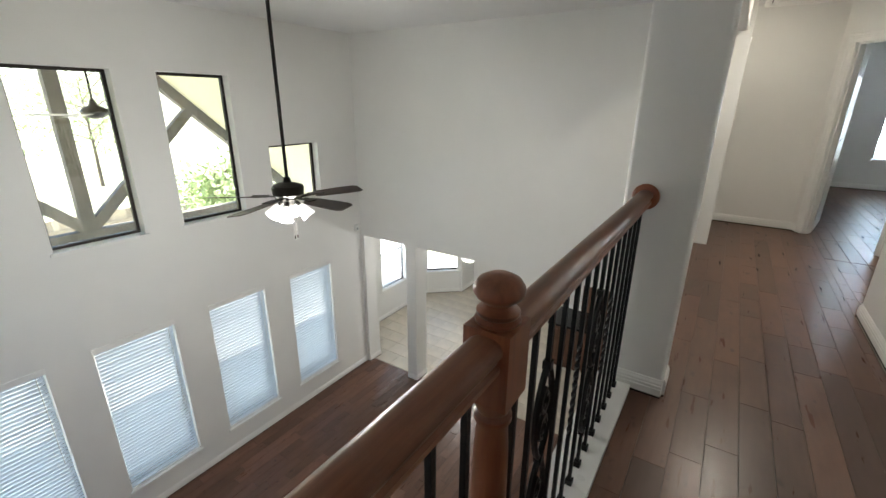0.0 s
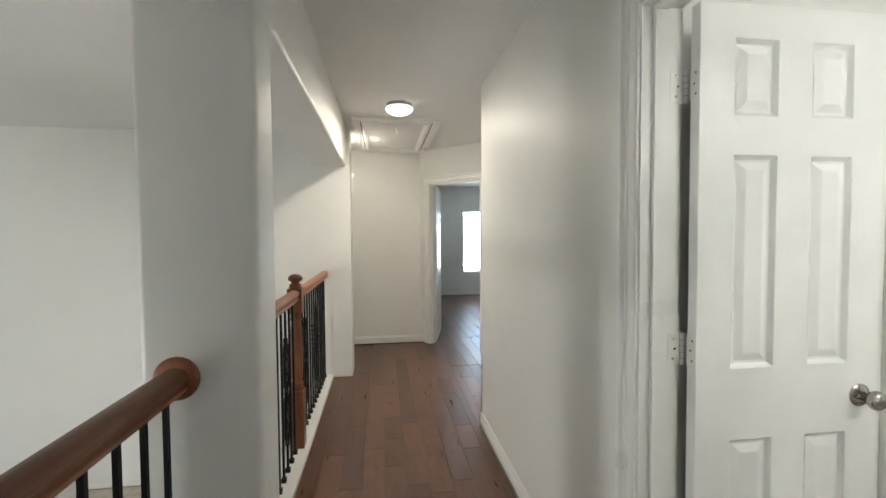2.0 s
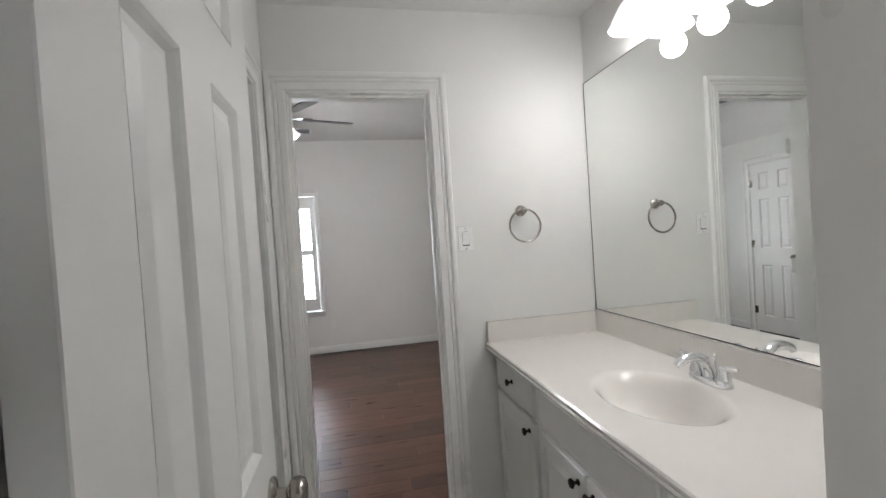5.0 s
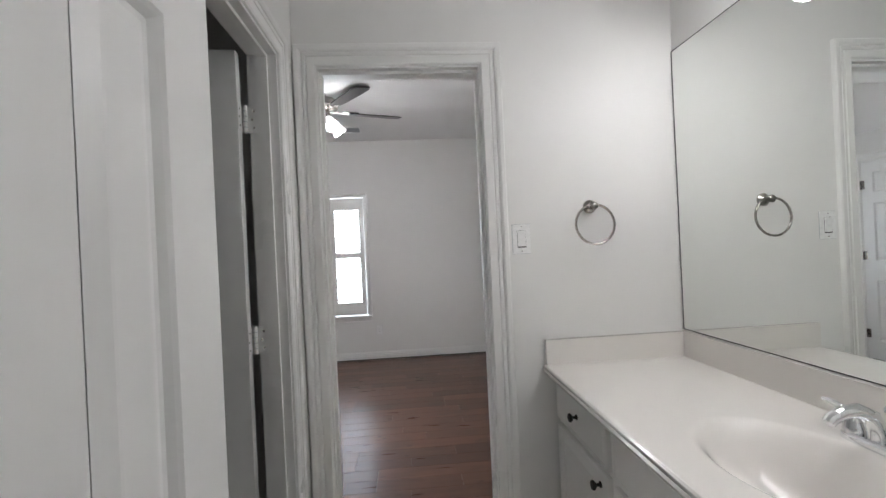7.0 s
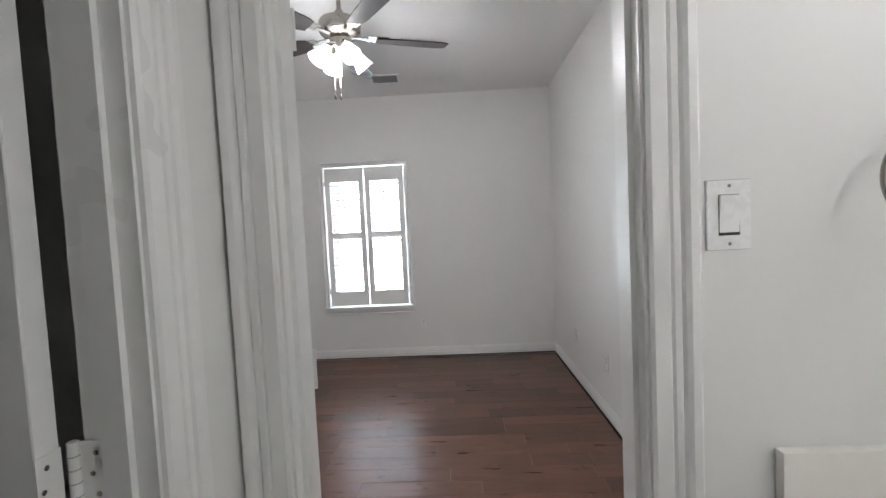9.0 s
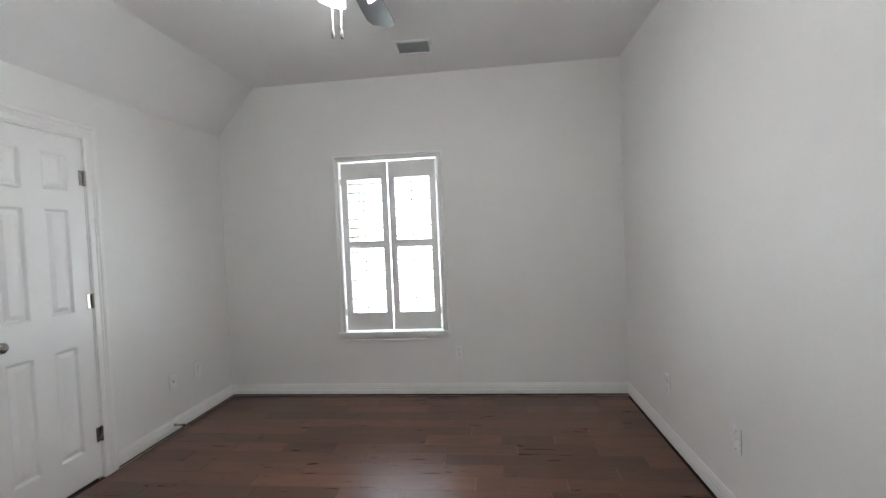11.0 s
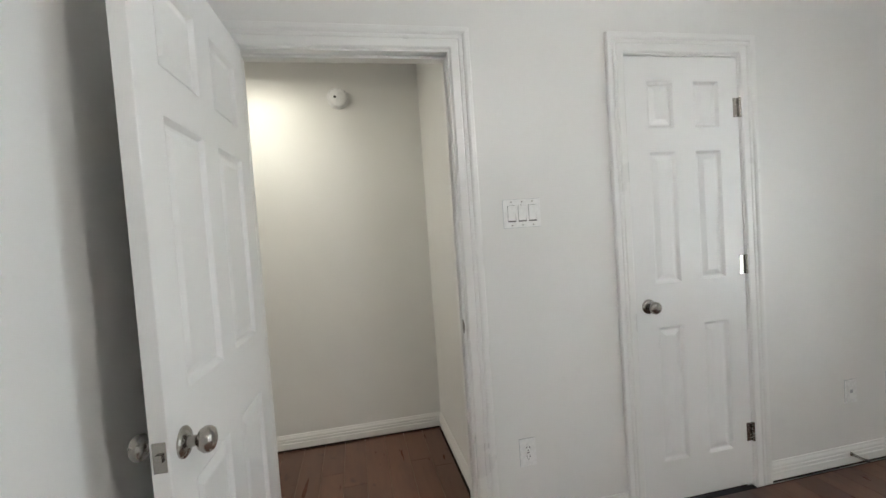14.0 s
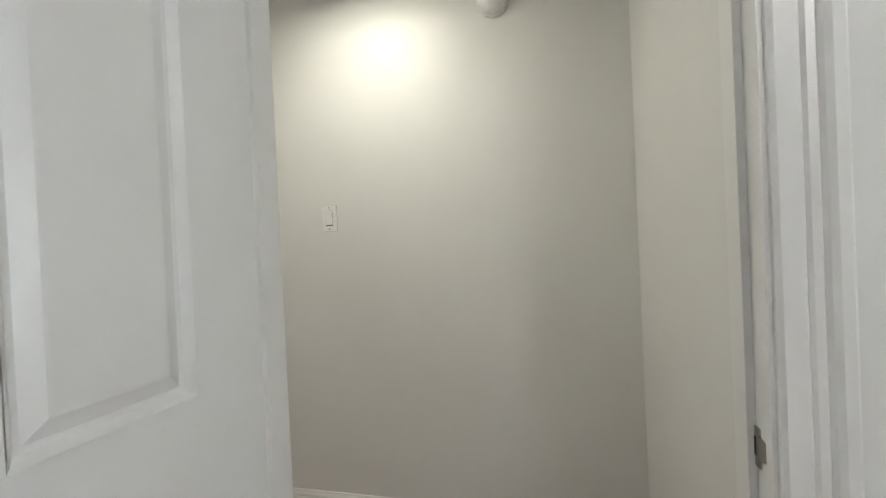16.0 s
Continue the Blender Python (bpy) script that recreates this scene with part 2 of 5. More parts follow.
def sweep(bm, profile, p0, p1, u, v):
    """A profile of (a, b), along u and v, drawn out from p0 to p1."""
    p0, p1, u, v = Vector(p0), Vector(p1), Vector(u), Vector(v)
    rings(bm, [[p + u * a + v * b for a, b in profile] for p in (p0, p1)])
    return bm


def part(name, bm, material, parent=None, label="", smooth=False, m=None):
    """One mesh object out of a bmesh, under a thing or a part."""
    bmesh.ops.recalc_face_normals(bm, faces=bm.faces[:])
    data = bpy.data.meshes.new(name)
    bm.to_mesh(data)
    bm.free()
    data.materials.append(material)
    if smooth:
        data.polygons.foreach_set("use_smooth", [True] * len(data.polygons))
        data.set_sharp_from_angle(angle=radians(40))
    ob = new(name, data)
    ob.parent = parent
    if m is not None:
        ob.matrix_basis = m
    return tagged(ob, label) if label else ob


def piece(name, data, parent, m):
    ob = new(name, data)
    ob.parent, ob.matrix_basis = parent, m
    return ob


def thing(name, m, label, category, group="", kind=""):
    ob = new(name)
    ob.empty_display_size = 0.1
    ob.matrix_basis = m
    return tagged(ob, label, category, group, kind)


def structure(name, bm, material, label, category, smooth=False, m=None):
    return tagged(part(name, bm, material, None, "", smooth, m), label, category, "", "structure")


class Run:
    """A straight stretch of wall from a to b; s runs along it, v out of its left face, thickness the other way."""

    def __init__(self, a, b):
        self.a, self.length = Vector((*a, 0)), math.dist(a, b)
        self.u = (Vector((*b, 0)) - self.a).normalized()
        self.n = Vector((-self.u.y, self.u.x, 0))

    def at(self, s, v=0.0, z=0.0):
        return self.a + self.u * s + self.n * v + Vector((0, 0, z))

    def m(self, s, v=0.0, z=0.0):
        """Local x along the wall, y out of its face, z up."""
        r = Matrix((self.u, self.n, (0, 0, 1))).transposed().to_4x4()
        return Matrix.Translation(self.at(s, v, z)) @ r


def solid(bm, cuts, filled, place):
    """Cells of a grid; filled(i, j) tells which are solid; only outer faces are made, merged after."""
    ss, zs, ys = cuts
    seen = {}

    def vert(i, j, k):
        if (i, j, k) not in seen:
            seen[i, j, k] = bm.verts.new(place(ss[i], ys[k], zs[j]))
        return seen[i, j, k]

    ok = lambda i, j: 0 <= i < len(ss) - 1 and 0 <= j < len(zs) - 1 and filled(i, j)
    for i in range(len(ss) - 1):
        for j in range(len(zs) - 1):
            if not ok(i, j):
                continue
            for k in (0, 1):
                bm.faces.new([vert(i, j, k), vert(i + 1, j, k), vert(i + 1, j + 1, k), vert(i, j + 1, k)])
            for di, dj, e in ((-1, 0, ((0, 0), (0, 1))), (1, 0, ((1, 0), (1, 1))), (0, -1, ((0, 0), (1, 0))), (0, 1, ((0, 1), (1, 1)))):
                if not ok(i + di, j + dj):
                    (a, b), (c, d) = e
                    bm.faces.new([vert(i + a, j + b, 0), vert(i + c, j + d, 0), vert(i + c, j + d, 1), vert(i + a, j + b, 1)])
    bmesh.ops.recalc_face_normals(bm, faces=bm.faces[:])
    bmesh.ops.dissolve_limit(bm, angle_limit=0.01, verts=bm.verts[:], edges=bm.edges[:])
    return bm


def wall(name, a, b, z0, z1, thick, label, holes=(), round_edges=0.0, material=None):
    """A wall with its left face on a-b, and openings (s0, s1, z0, z1) through it."""
    run = Run(a, b)
    ss = sorted({0.0, run.length, *(h[0] for h in holes), *(h[1] for h in holes)})
    zs = sorted({z0, z1, *(h[2] for h in holes), *(h[3] for h in holes)})

    def filled(i, j):
        s, z = (ss[i] + ss[i + 1]) / 2, (zs[j] + zs[j + 1]) / 2
        return not any(h[0] < s < h[1] and h[2] < z < h[3] for h in holes)

    bm = solid(bmesh.new(), (ss, zs, (0.0, -thick)), filled, lambda s, y, z: run.at(s, y, z))
    if round_edges:
        rounded(bm, round_edges, 4, 60)
    structure(name, bm, material or WALL, label, "wall", bool(round_edges))
    return run


CASE = [(1.1 * a, b) for a, b in [(0, 0), (0, 0.010), (0.006, 0.014), (0.030, 0.014), (0.033, 0.009), (0.037, 0.014), (0.046, 0.015), (0.049, 0.010), (0.053, 0.017), (0.060, 0.021), (0.072, 0.021), (0.076, 0.017), (0.076, 0)]]
BASE = [(0, 0.012), (0.013, 0.012), (0.014, 0.048), (0.010, 0.052), (0.014, 0.056), (0.014, 0.068), (0.010, 0.072), (0.013, 0.076), (0.012, 0.084), (0.007, 0.094), (0.005, 0.102), (0, 0.102)]


def casing(run, s0, s1, top, side=0.0, out=1, bottom=0.004, label="white fluted door casing around the opening", close=False, wide=1.0):
    """Mitred casing round an opening; side: where the face lies across the wall; out: which way it faces."""
    bm = bmesh.new()
    loops = []
    for w, v in CASE:
        w *= wide
        y = side + out * v
        pts = [(s0 - w, bottom - (w if close else 0)), (s0 - w, top + w), (s1 + w, top + w), (s1 + w, bottom - (w if close else 0))]
        loops.append([run.at(s, y, z) for s, z in pts])
    for a, b in zip(loops, loops[1:]):
        va, vb = [bm.verts.new(p) for p in a], [bm.verts.new(p) for p in b]
        for i in range(4 if close else 3):
            j = (i + 1) % 4
            bm.faces.new((va[i], va[j], vb[j], vb[i]))
    bmesh.ops.remove_doubles(bm, verts=bm.verts[:], dist=0.0001)
    return structure("trim", bm, TRIM, label, "door casing")


def jamb(run, s0, s1, top, thick, stop=None):
    """Lining boards of a doorway, with the stop bead."""
    bm = bmesh.new()
    for x0, x1, z0, z1 in ((s0 - 0.0, s0 + 0.016, 0.0, top), (s1 - 0.016, s1, 0.0, top), (s0 + 0.016, s1 - 0.016, top - 0.016, top)):
        box(bm, x0, x1, -thick - 0.002, 0.002, z0, z1)
    y = -thick / 2 if stop is None else stop
    for x0, x1, z0, z1 in ((s0 + 0.016, s0 + 0.027, 0.0, top - 0.016), (s1 - 0.027, s1 - 0.016, 0.0, top - 0.016), (s0 + 0.027, s1 - 0.027, top - 0.027, top - 0.016)):
        box(bm, x0, x1, y - 0.018, y + 0.018, z0, z1)
    return structure("trim", bm, TRIM, "white painted door jamb with a stop bead", "door jamb", m=run.m(0))


def baseboard(a, b, z=0.0, label="white moulded baseboard along the wall foot"):
    """Runs from a to b with the room on its left."""
    run = Run(a, b)
    bm = sweep(bmesh.new(), BASE, run.at(0, 0, z), run.at(run.length, 0, z), run.n, (0, 0, 1))
    ob = structure("baseboard", bm, TRIM, label, "baseboard")
    # added dark strip gives the gap under the board its shaded look
    foot = [(0.0, 0.0005), (0.012, 0.0005), (0.012, 0.0115), (0.0, 0.0115)]
    part("gap_strip", sweep(bmesh.new(), foot, run.at(0, 0, z), run.at(run.length, 0, z), run.n, (0, 0, 1)), GAP, ob, "dark brown strip set in the shadow gap at the floor")
    return ob


def plank_mesh(cache, w, length, t=0.010, gap=0.0007, ease=0.0011):
    key = (round(w, 3), round(length, 2))
    if key not in cache:
        bm = bmesh.new()
        x, y = w / 2 - gap / 2, length / 2 - gap / 2
        rings(bm, [[(sx * (x - d), sy * (y - d), z) for sx, sy in ((-1, -1), (1, -1), (1, 1), (-1, 1))] for d, z in ((0, -t), (0, -ease), (ease, 0))])
        bmesh.ops.recalc_face_normals(bm, faces=bm.faces[:])
        cache[key] = bpy.data.meshes.new("plank")
        bm.to_mesh(cache[key])
        bm.free()
        cache[key].materials.append(PLANK)
    return cache[key]


def plank_layout(x0, x1, y0, y1, w, rng, lengths=(0.35, 0.5, 0.65, 0.8, 1.0, 1.2)):
    """Centre, width and length of staggered boards that run along y."""
    out = []
    k = math.floor(x0 / w)
    while k * w < x1 - 0.005:
        a, b = max(x0, k * w), min(x1, (k + 1) * w)
        y, first = y0, True
        while y < y1 - 0.01:
            n = rng.choice(lengths) * (rng.choice((0.4, 0.7, 1.0)) if first else 1.0)
            n = round(n, 2)
            if y1 - (y + n) < 0.25:
                n = round(y1 - y, 2)
            out.append(((a + b) / 2, y + n / 2, b - a, n))
            y, first = y + n, False
        k += 1
    return out


PLANK_W = 0.127
CACHE = {}


def plank_floor(name, x0, x1, y0, y1, z, label, seed, joined=False, thick=0.2):
    bm = block(x0 - 0.05, x1 + 0.05, y0 - 0.05, y1 + 0.05, z - thick, z - 0.0096 - 0.0006 * seed)
    fl = structure(name, bm, GAP, label, "floor")
    rng = random.Random(seed)
    boards = plank_layout(x0, x1, y0, y1, PLANK_W, rng)
    if joined:
        bm = bmesh.new()
        for cx, cy, w, n in boards:
            x, y = w / 2 - 0.001, n / 2 - 0.001
            rings(bm, [[(cx + sx * (x - d), cy + sy * (y - d), z + h) for sx, sy in ((-1, -1), (1, -1), (1, 1), (-1, 1))] for d, h in ((0, -0.009), (0.0015, 0))])
        tagged(part("plank", bm, PLANK, fl), kind="stuff")
    return fl, boards, z

# ---- plan ----
H = 2.46            # hall ceiling
HB = 2.765          # bedroom ceiling
HG = 2.38           # great room ceiling
G = -3.30           # lower floor
XW = -3.48          # window wall of the great room
YF = 6.74           # far wall of the great room
GY = YF + 0.30      # end of the window wall
XR, XR2 = 2.615, 2.73   # hall right wall, both faces
XB, XB2 = 4.45, 4.565   # wall between bathroom and bedroom
XE = 8.25           # bedroom window wall
YN, YN2 = 5.755, 5.87   # bedroom north wall
YS = 2.262          # bedroom south wall
YM = 2.114          # mirror wall
YBN, YBN2 = 3.65, 3.742  # bathroom north wall
YH = 6.92           # small hall back wall
XH = 5.60           # small hall right wall
DOOR, DOORB, DOORN = 2.045, 2.088, 2.066

# gallery wall with the two railed openings
wall("wall_west", (1.565, 6.95), (1.565, -0.2), -0.4, H + 0.02, 0.315, "off-white wall with bullnose corners and two railed openings", [(6.95 - 6.77, 6.95 - 3.86, -0.02, 2.07), (6.95 - 3.675, 6.95 - 0.70, -0.02, 2.105)], 0.018)
wall("wall_hall_west", (1.475, 8.1), (1.475, 6.90), -0.4, H + 0.02, 0.2, "off-white hall wall beyond the piers")
# hall right wall with the bathroom doorway
rr = wall("wall_east", (XR, 0.3), (XR, 5.455), -0.02, H + 0.02, XR2 - XR, "off-white hall wall with a doorway", [(2.912 - 0.3, 3.546 - 0.3, -0.05, DOOR)])
wall("wall_hall_end", (2.45, 7.96), (1.2, 7.96), -0.02, H + 0.02, 0.12, "off-white wall closing the hall")
rd = wall("wall_diagonal", (3.44, 6.92), (2.40, 7.96), -0.02, H + 0.02, 0.115, "off-white angled wall with a doorway", [(0.56, 1.33, -0.05, DOOR)])
wall("wall_small_hall", (XH + 0.1, YH), (3.40, YH), -0.02, H + 0.02, 0.12, "cream wall at the back of the small hall")
wall("wall_small_hall_east", (XH, YN2), (XH, YH + 0.05), -0.02, H + 0.02, 0.12, "cream side wall of the small hall")
wall("wall_small_hall_south", (XR2, 5.455), (XB2, 5.455), -0.02, H + 0.02, 0.12, "off-white wall of the small hall")
wall("wall_hall_south", (1.2, 0.3), (2.9, 0.3), -0.02, H + 0.02, 0.12, "off-white wall at the hall start")
# bathroom
rb = wall("wall_bath_east", (XB, YM - 0.1), (XB, YN2 - 0.002), -0.02, HB + 0.02, XB2 - XB, "off-white wall between bathroom and bedroom", [(2.91 - YM + 0.1, 3.570 - YM + 0.1, -0.05, DOORB)])
wall("wall_bath_mirror", (XR2, YM), (XB, YM), -0.02, H + 0.02, 0.10, "off-white wall behind the vanity")
rn = wall("wall_bath_north", (XB, YBN), (XR2, YBN), -0.02, H + 0.02, YBN2 - YBN, "off-white bathroom wall with a doorway", [(XB - 4.25, XB - 3.658, -0.05, DOOR + 0.004)])
# bedroom
rw = wall("wall_window", (XE, YS - 0.1), (XE, YN + 0.1), -0.02, HB + 0.02, 0.16, "off-white bedroom wall with a shuttered window", [(3.79 - YS + 0.1, 4.65 - YS + 0.1, 0.565, 2.058)])
wall("wall_bed_south", (XB2 - 0.1, YS), (XE, YS), -0.02, HB + 0.02, 0.12, "plain off-white bedroom wall")
rq = wall("wall_bed_north", (XE, YN), (XB2, YN), -0.02, HB + 0.02, YN2 - YN, "off-white bedroom wall with two doorways", [(XE - 6.93, XE - 6.305, -0.05, DOORN), (XE - 5.546, XE - 4.72, -0.05, DOORN)])
# closet behind the closed door, toilet room, far room
wall("wall_closet", (7.2, 6.5), (5.75, 6.5), -0.02, H, 0.1, "closet back wall")
wall("wall_toilet_west", (XR2 + 0.001, 5.335), (XR2 + 0.001, YBN2), -0.02, H, 0.004, "off-white wall of the toilet room")
wall("wall_far", (5.6, 12.0), (1.4, 12.0), -0.02, H + 0.02, 0.14, "pale wall of the far room with a window", [(5.6 - 4.50, 5.6 - 3.72, 0.52, 1.95)])
wall("wall_far_east", (5.6, YH + 0.1), (5.6, 12.1), -0.02, H + 0.02, 0.12, "pale wall of the far room")
wall("wall_far_west", (1.45, 12.1), (1.45, 7.9), -0.02, H + 0.02, 0.12, "pale wall of the far room")

# great room and breakfast room below
CY = (2.0 - 0.02, 3.17, 4.39, 5.61)      # window centres
UP = [(y - 0.395, y + 0.395, 0.05, 1.70) for y in (3.095, 4.295)] + [(5.535 - 0.41, 5.535 + 0.41, 0.05, 0.85)]
LOW = [(y - 0.40, y + 0.40, -2.92, -1.02) for y in CY]
gw = wall("wall_great_west", (XW, GY), (XW, -1.5), G - 0.02, HG + 0.05, 0.17, "tall off-white wall with two rows of windows", [(GY - b, GY - a, c, d) for a, b, c, d in UP + LOW])
wall("wall_great_north", (1.6, YF), (XW - 0.1, YF), G - 0.02, HG + 0.05, 0.30, "tall off-white wall with a wide opening below", [(1.6 - 0.9, 1.6 + 2.30, G - 0.05, -0.78), (1.6 + 2.49, 1.6 + 3.41, G - 0.05, -0.78)])
wall("wall_great_south", (XW - 0.1, -1.4), (1.6, -1.4), G - 0.02, HG + 0.05, 0.16, "tall off-white wall")
wall("wall_great_east", (1.25, -1.45), (1.25, YF + 0.02), G - 0.02, -0.28, 0.16, "off-white wall under the gallery", [(1.8, 4.4, G - 0.05, -0.9)])
wall("wall_breakfast_west", (-4.3, 9.9), (-4.3, YF + 0.1), G - 0.02, -0.5, 0.14, "off-white breakfast room wall with a window", [(9.9 - 9.02, 9.9 - 8.17, -2.6, -1.02)])
wall("wall_breakfast_return", (-4.4, YF + 0.301), (-3.41, YF + 0.301), G - 0.02, -0.5, 0.02, "off-white breakfast room wall")
bd = wall("wall_breakfast_bay", (-3.6, 10.5), (-4.36, 9.83), G - 0.02, -0.5, 0.14, "off-white angled wall with a window", [(0.08, 0.94, -2.70, -1.05)])
wall("wall_breakfast_jog", (-3.6, 11.2), (-3.6, 10.45), G - 0.02, -0.5, 0.14, "off-white wall")
wall("wall_breakfast_north", (2.6, 11.1), (-3.7, 11.1), G - 0.02, -0.5, 0.14, "off-white kitchen wall")
wall("wall_kitchen_east", (2.5, YF), (2.5, 11.2), G - 0.02, -0.5, 0.14, "off-white kitchen wall")

# ceilings
structure("ceiling", block(1.2, 5.75, 0.2, 12.2, H, H + 0.12), CEIL, "pale painted hall ceiling", "ceiling")
structure("ceiling_bedroom", block(XB2 - 0.1, XE + 0.2, YS - 0.2, 5.405, HB, HB + 0.12), CEIL, "pale painted bedroom ceiling", "ceiling")
bm = bmesh.new()
rings(bm, [[(x, 5.40, HB), (x, YN + 0.12, 2.355 - 0.12 * 1.155), (x, YN + 0.12, 2.6), (x, 5.40, HB + 0.1)] for x in (XB2 - 0.1, XE + 0.15)])
structure("ceiling_slope", bm, CEIL, "sloped strip of pale ceiling over the door wall", "ceiling")
structure("ceiling_great", block(XW - 0.2, 1.40, -1.6, YF + 0.15, HG, HG + 0.12), CEIL, "pale painted ceiling of the tall room", "ceiling")
structure("ceiling_kitchen", block(-4.5, 2.7, YF + 0.1, 11.3, -0.62, -0.45), CEIL, "pale kitchen ceiling", "ceiling")
structure("ceiling_under_gallery", block(1.25, 3.4, -1.5, YF + 0.1, -0.4, -0.3), CEIL, "pale ceiling under the gallery", "ceiling")
structure("wall_below_gallery", block(3.4, 3.5, -1.5, YF + 0.1, G - 0.02, -0.25), WALL, "off-white wall beneath the gallery", "wall")
structure("wall_below_gallery_south", block(1.25, 3.5, -1.6, -1.5, G - 0.02, -0.25), WALL, "off-white wall beneath the gallery", "wall")

# floors
FLOORS = [
    plank_floor("floor_hall", 1.42, XR - 0.020, 0.3, 8.02, 0.0, "dark reddish-brown plank floor of the hall", 3),
    plank_floor("floor_small_hall", XR - 0.020, XB + 0.05, 5.455, YH - 0.022, 0.0, "dark reddish-brown plank floor of the small hall", 4),
    plank_floor("floor_small_hall_east", XB + 0.05, XH - 0.022, YN - 0.020, YH - 0.022, 0.0, "dark reddish-brown plank floor before the bedroom door", 9),
    plank_floor("floor_bedroom", XB + 0.06, XE - 0.024, YS + 0.024, YN - 0.022, 0.0, "reddish-brown plank floor of the bedroom", 5),
]
plank_floor("floor_far", XR - 0.020, 5.62, YH - 0.018, 12.02, 0.0, "dark plank floor of the far room", 6, True)
plank_floor("floor_far_west", 1.42, XR - 0.020, 8.02, 12.02, 0.0, "dark plank floor of the far room", 7, True)
plank_floor("floor_great", XW, 3.4, -1.5, YF + 0.12, G, "reddish-brown plank floor of the tall room", 8, True)
structure("floor_bath", block(XR - 0.012, XB + 0.06, YM - 0.05, 5.455, -0.2, -0.004), TILE, "beige tile bathroom floor", "floor")
structure("floor_closet", block(5.65, 7.2, YN + 0.055, 6.5, -0.2, -0.004), GAP, "dark closet floor", "floor")
tile_floor = structure("floor_breakfast", block(-4.4, 2.6, YF + 0.12, 11.2, G - 0.2, G - 0.006), GROUT, "beige stone tile floor of the breakfast room", "floor")
structure("ground", block(-400, 400, -400, 400, G - 1.0, G - 0.35), GRASS, "sunlit lawn around the house", "ground")

# white curb under the railings
for a, b in ((3.86, 6.77), (0.70, 3.675)):
    structure("trim_curb", block(1.24, 1.42, a - 0.02, b + 0.02, -0.02, 0.028, 0.006), TRIM, "white painted board under the railing", "trim")

# doorways: linings and casings
jamb(rr, 2.612, 3.246, DOOR, XR2 - XR, -0.05)
casing(rr, 2.622, 3.236, DOOR - 0.008)
casing(rr, 2.622, 3.236, DOOR - 0.008, -(XR2 - XR), -1)
jamb(rd, 0.56, 1.33, DOOR, 0.115, -0.05)
casing(rd, 0.57, 1.32, DOOR - 0.008)
b0 = YM - 0.1
jamb(rb, 2.91 - b0, 3.570 - b0, DOORB, XB2 - XB, -0.045)
casing(rb, 2.92 - b0, 3.560 - b0, DOORB - 0.008)
casing(rb, 2.92 - b0, 3.560 - b0, DOORB - 0.008, -(XB2 - XB), -1)
jamb(rn, XB - 4.25, XB - 3.658, DOOR + 0.004, YBN2 - YBN, -0.045)
casing(rn, XB - 4.24, XB - 3.668, DOOR - 0.004)
jamb(rq, XE - 6.93, XE - 6.305, DOORN, YN2 - YN, -0.06)
casing(rq, XE - 6.92, XE - 6.315, DOORN - 0.006)
jamb(rq, XE - 5.546, XE - 4.72, DOORN, YN2 - YN, -0.06)
casing(rq, XE - 5.537, XE - 4.73, DOORN - 0.006)
casing(rq, XE - 5.537, XE - 4.73, DOORN - 0.006, -(YN2 - YN), -1)

# baseboards, room on the left
for a, b in (
    ((XE, YS), (XE, YN)), ((XB2, YS), (XE, YS)), ((XE, YN), (7.005, YN)), ((6.23, YN), (5.622, YN)), ((4.645, YN), (XB2, YN)),
    ((XB2, YN), (XB2, 3.646)), ((XB2, 2.834), (XB2, YS)),
    ((XH, YH), (3.44, YH)), ((XH, YN2), (XH, YH)), ((3.44, YH), (3.112, 7.248)), ((2.46, 7.90), (2.40, 7.96)),
    ((2.40, 7.96), (1.475, 7.96)), ((1.475, 7.96), (1.475, 6.95)), ((1.565, 6.95), (1.565, 6.785)), ((1.565, 3.845), (1.565, 3.69)),
    ((XR, 3.62), (XR, 5.455)), ((XR, 0.3), (XR, 2.832)), ((XR - 0.013, 5.455), (XB, 5.455)),
    ((XR2, YBN), (XR2, 3.623)), ((5.6, 12.0), (1.45, 12.0)), ((5.6, 7.0), (5.6, 12.0)), ((1.45, 12.0), (1.45, 8.0)),
    ((1.563, 3.675), (1.30, 3.675)), ((1.563, 6.77), (1.30, 6.77)),
):
    baseboard(a, b)
for a, b in (((XW, YF), (XW, -1.4)), ((-3.41, YF), (XW, YF)), ((-2.30, YF), (-2.49, YF)), ((-4.3, 9.9), (-4.3, 6.9)), ((-3.6, 10.5), (-4.3, 9.88)), ((-3.6, 11.1), (-3.6, 10.5)), ((2.5, 11.1), (-3.6, 11.1)), ((1.25, -1.4), (1.25, 0.3)), ((1.25, 3.0), (1.25, YF)), ((-2.30, YF + 0.30), (-2.30, YF)), ((-3.41, YF + 0.30), (-3.41, YF))):
    baseboard(a, b, G)

# ---- doors ----
def leaf_mesh(w, h, t, rects):
    ss = sorted({0.0, w, *(r[0] for r in rects), *(r[1] for r in rects)})
    zs = sorted({0.014, h, *(r[2] for r in rects), *(r[3] for r in rects)})

    def filled(i, j):
        s, z = (ss[i] + ss[i + 1]) / 2, (zs[j] + zs[j + 1]) / 2
        return not any(r[0] < s < r[1] and r[2] < z < r[3] for r in rects)

    return rounded(solid(bmesh.new(), (ss, zs, (0.0, t)), filled, lambda s, y, z: Vector((s, y, z))), 0.0015, 1, 60)


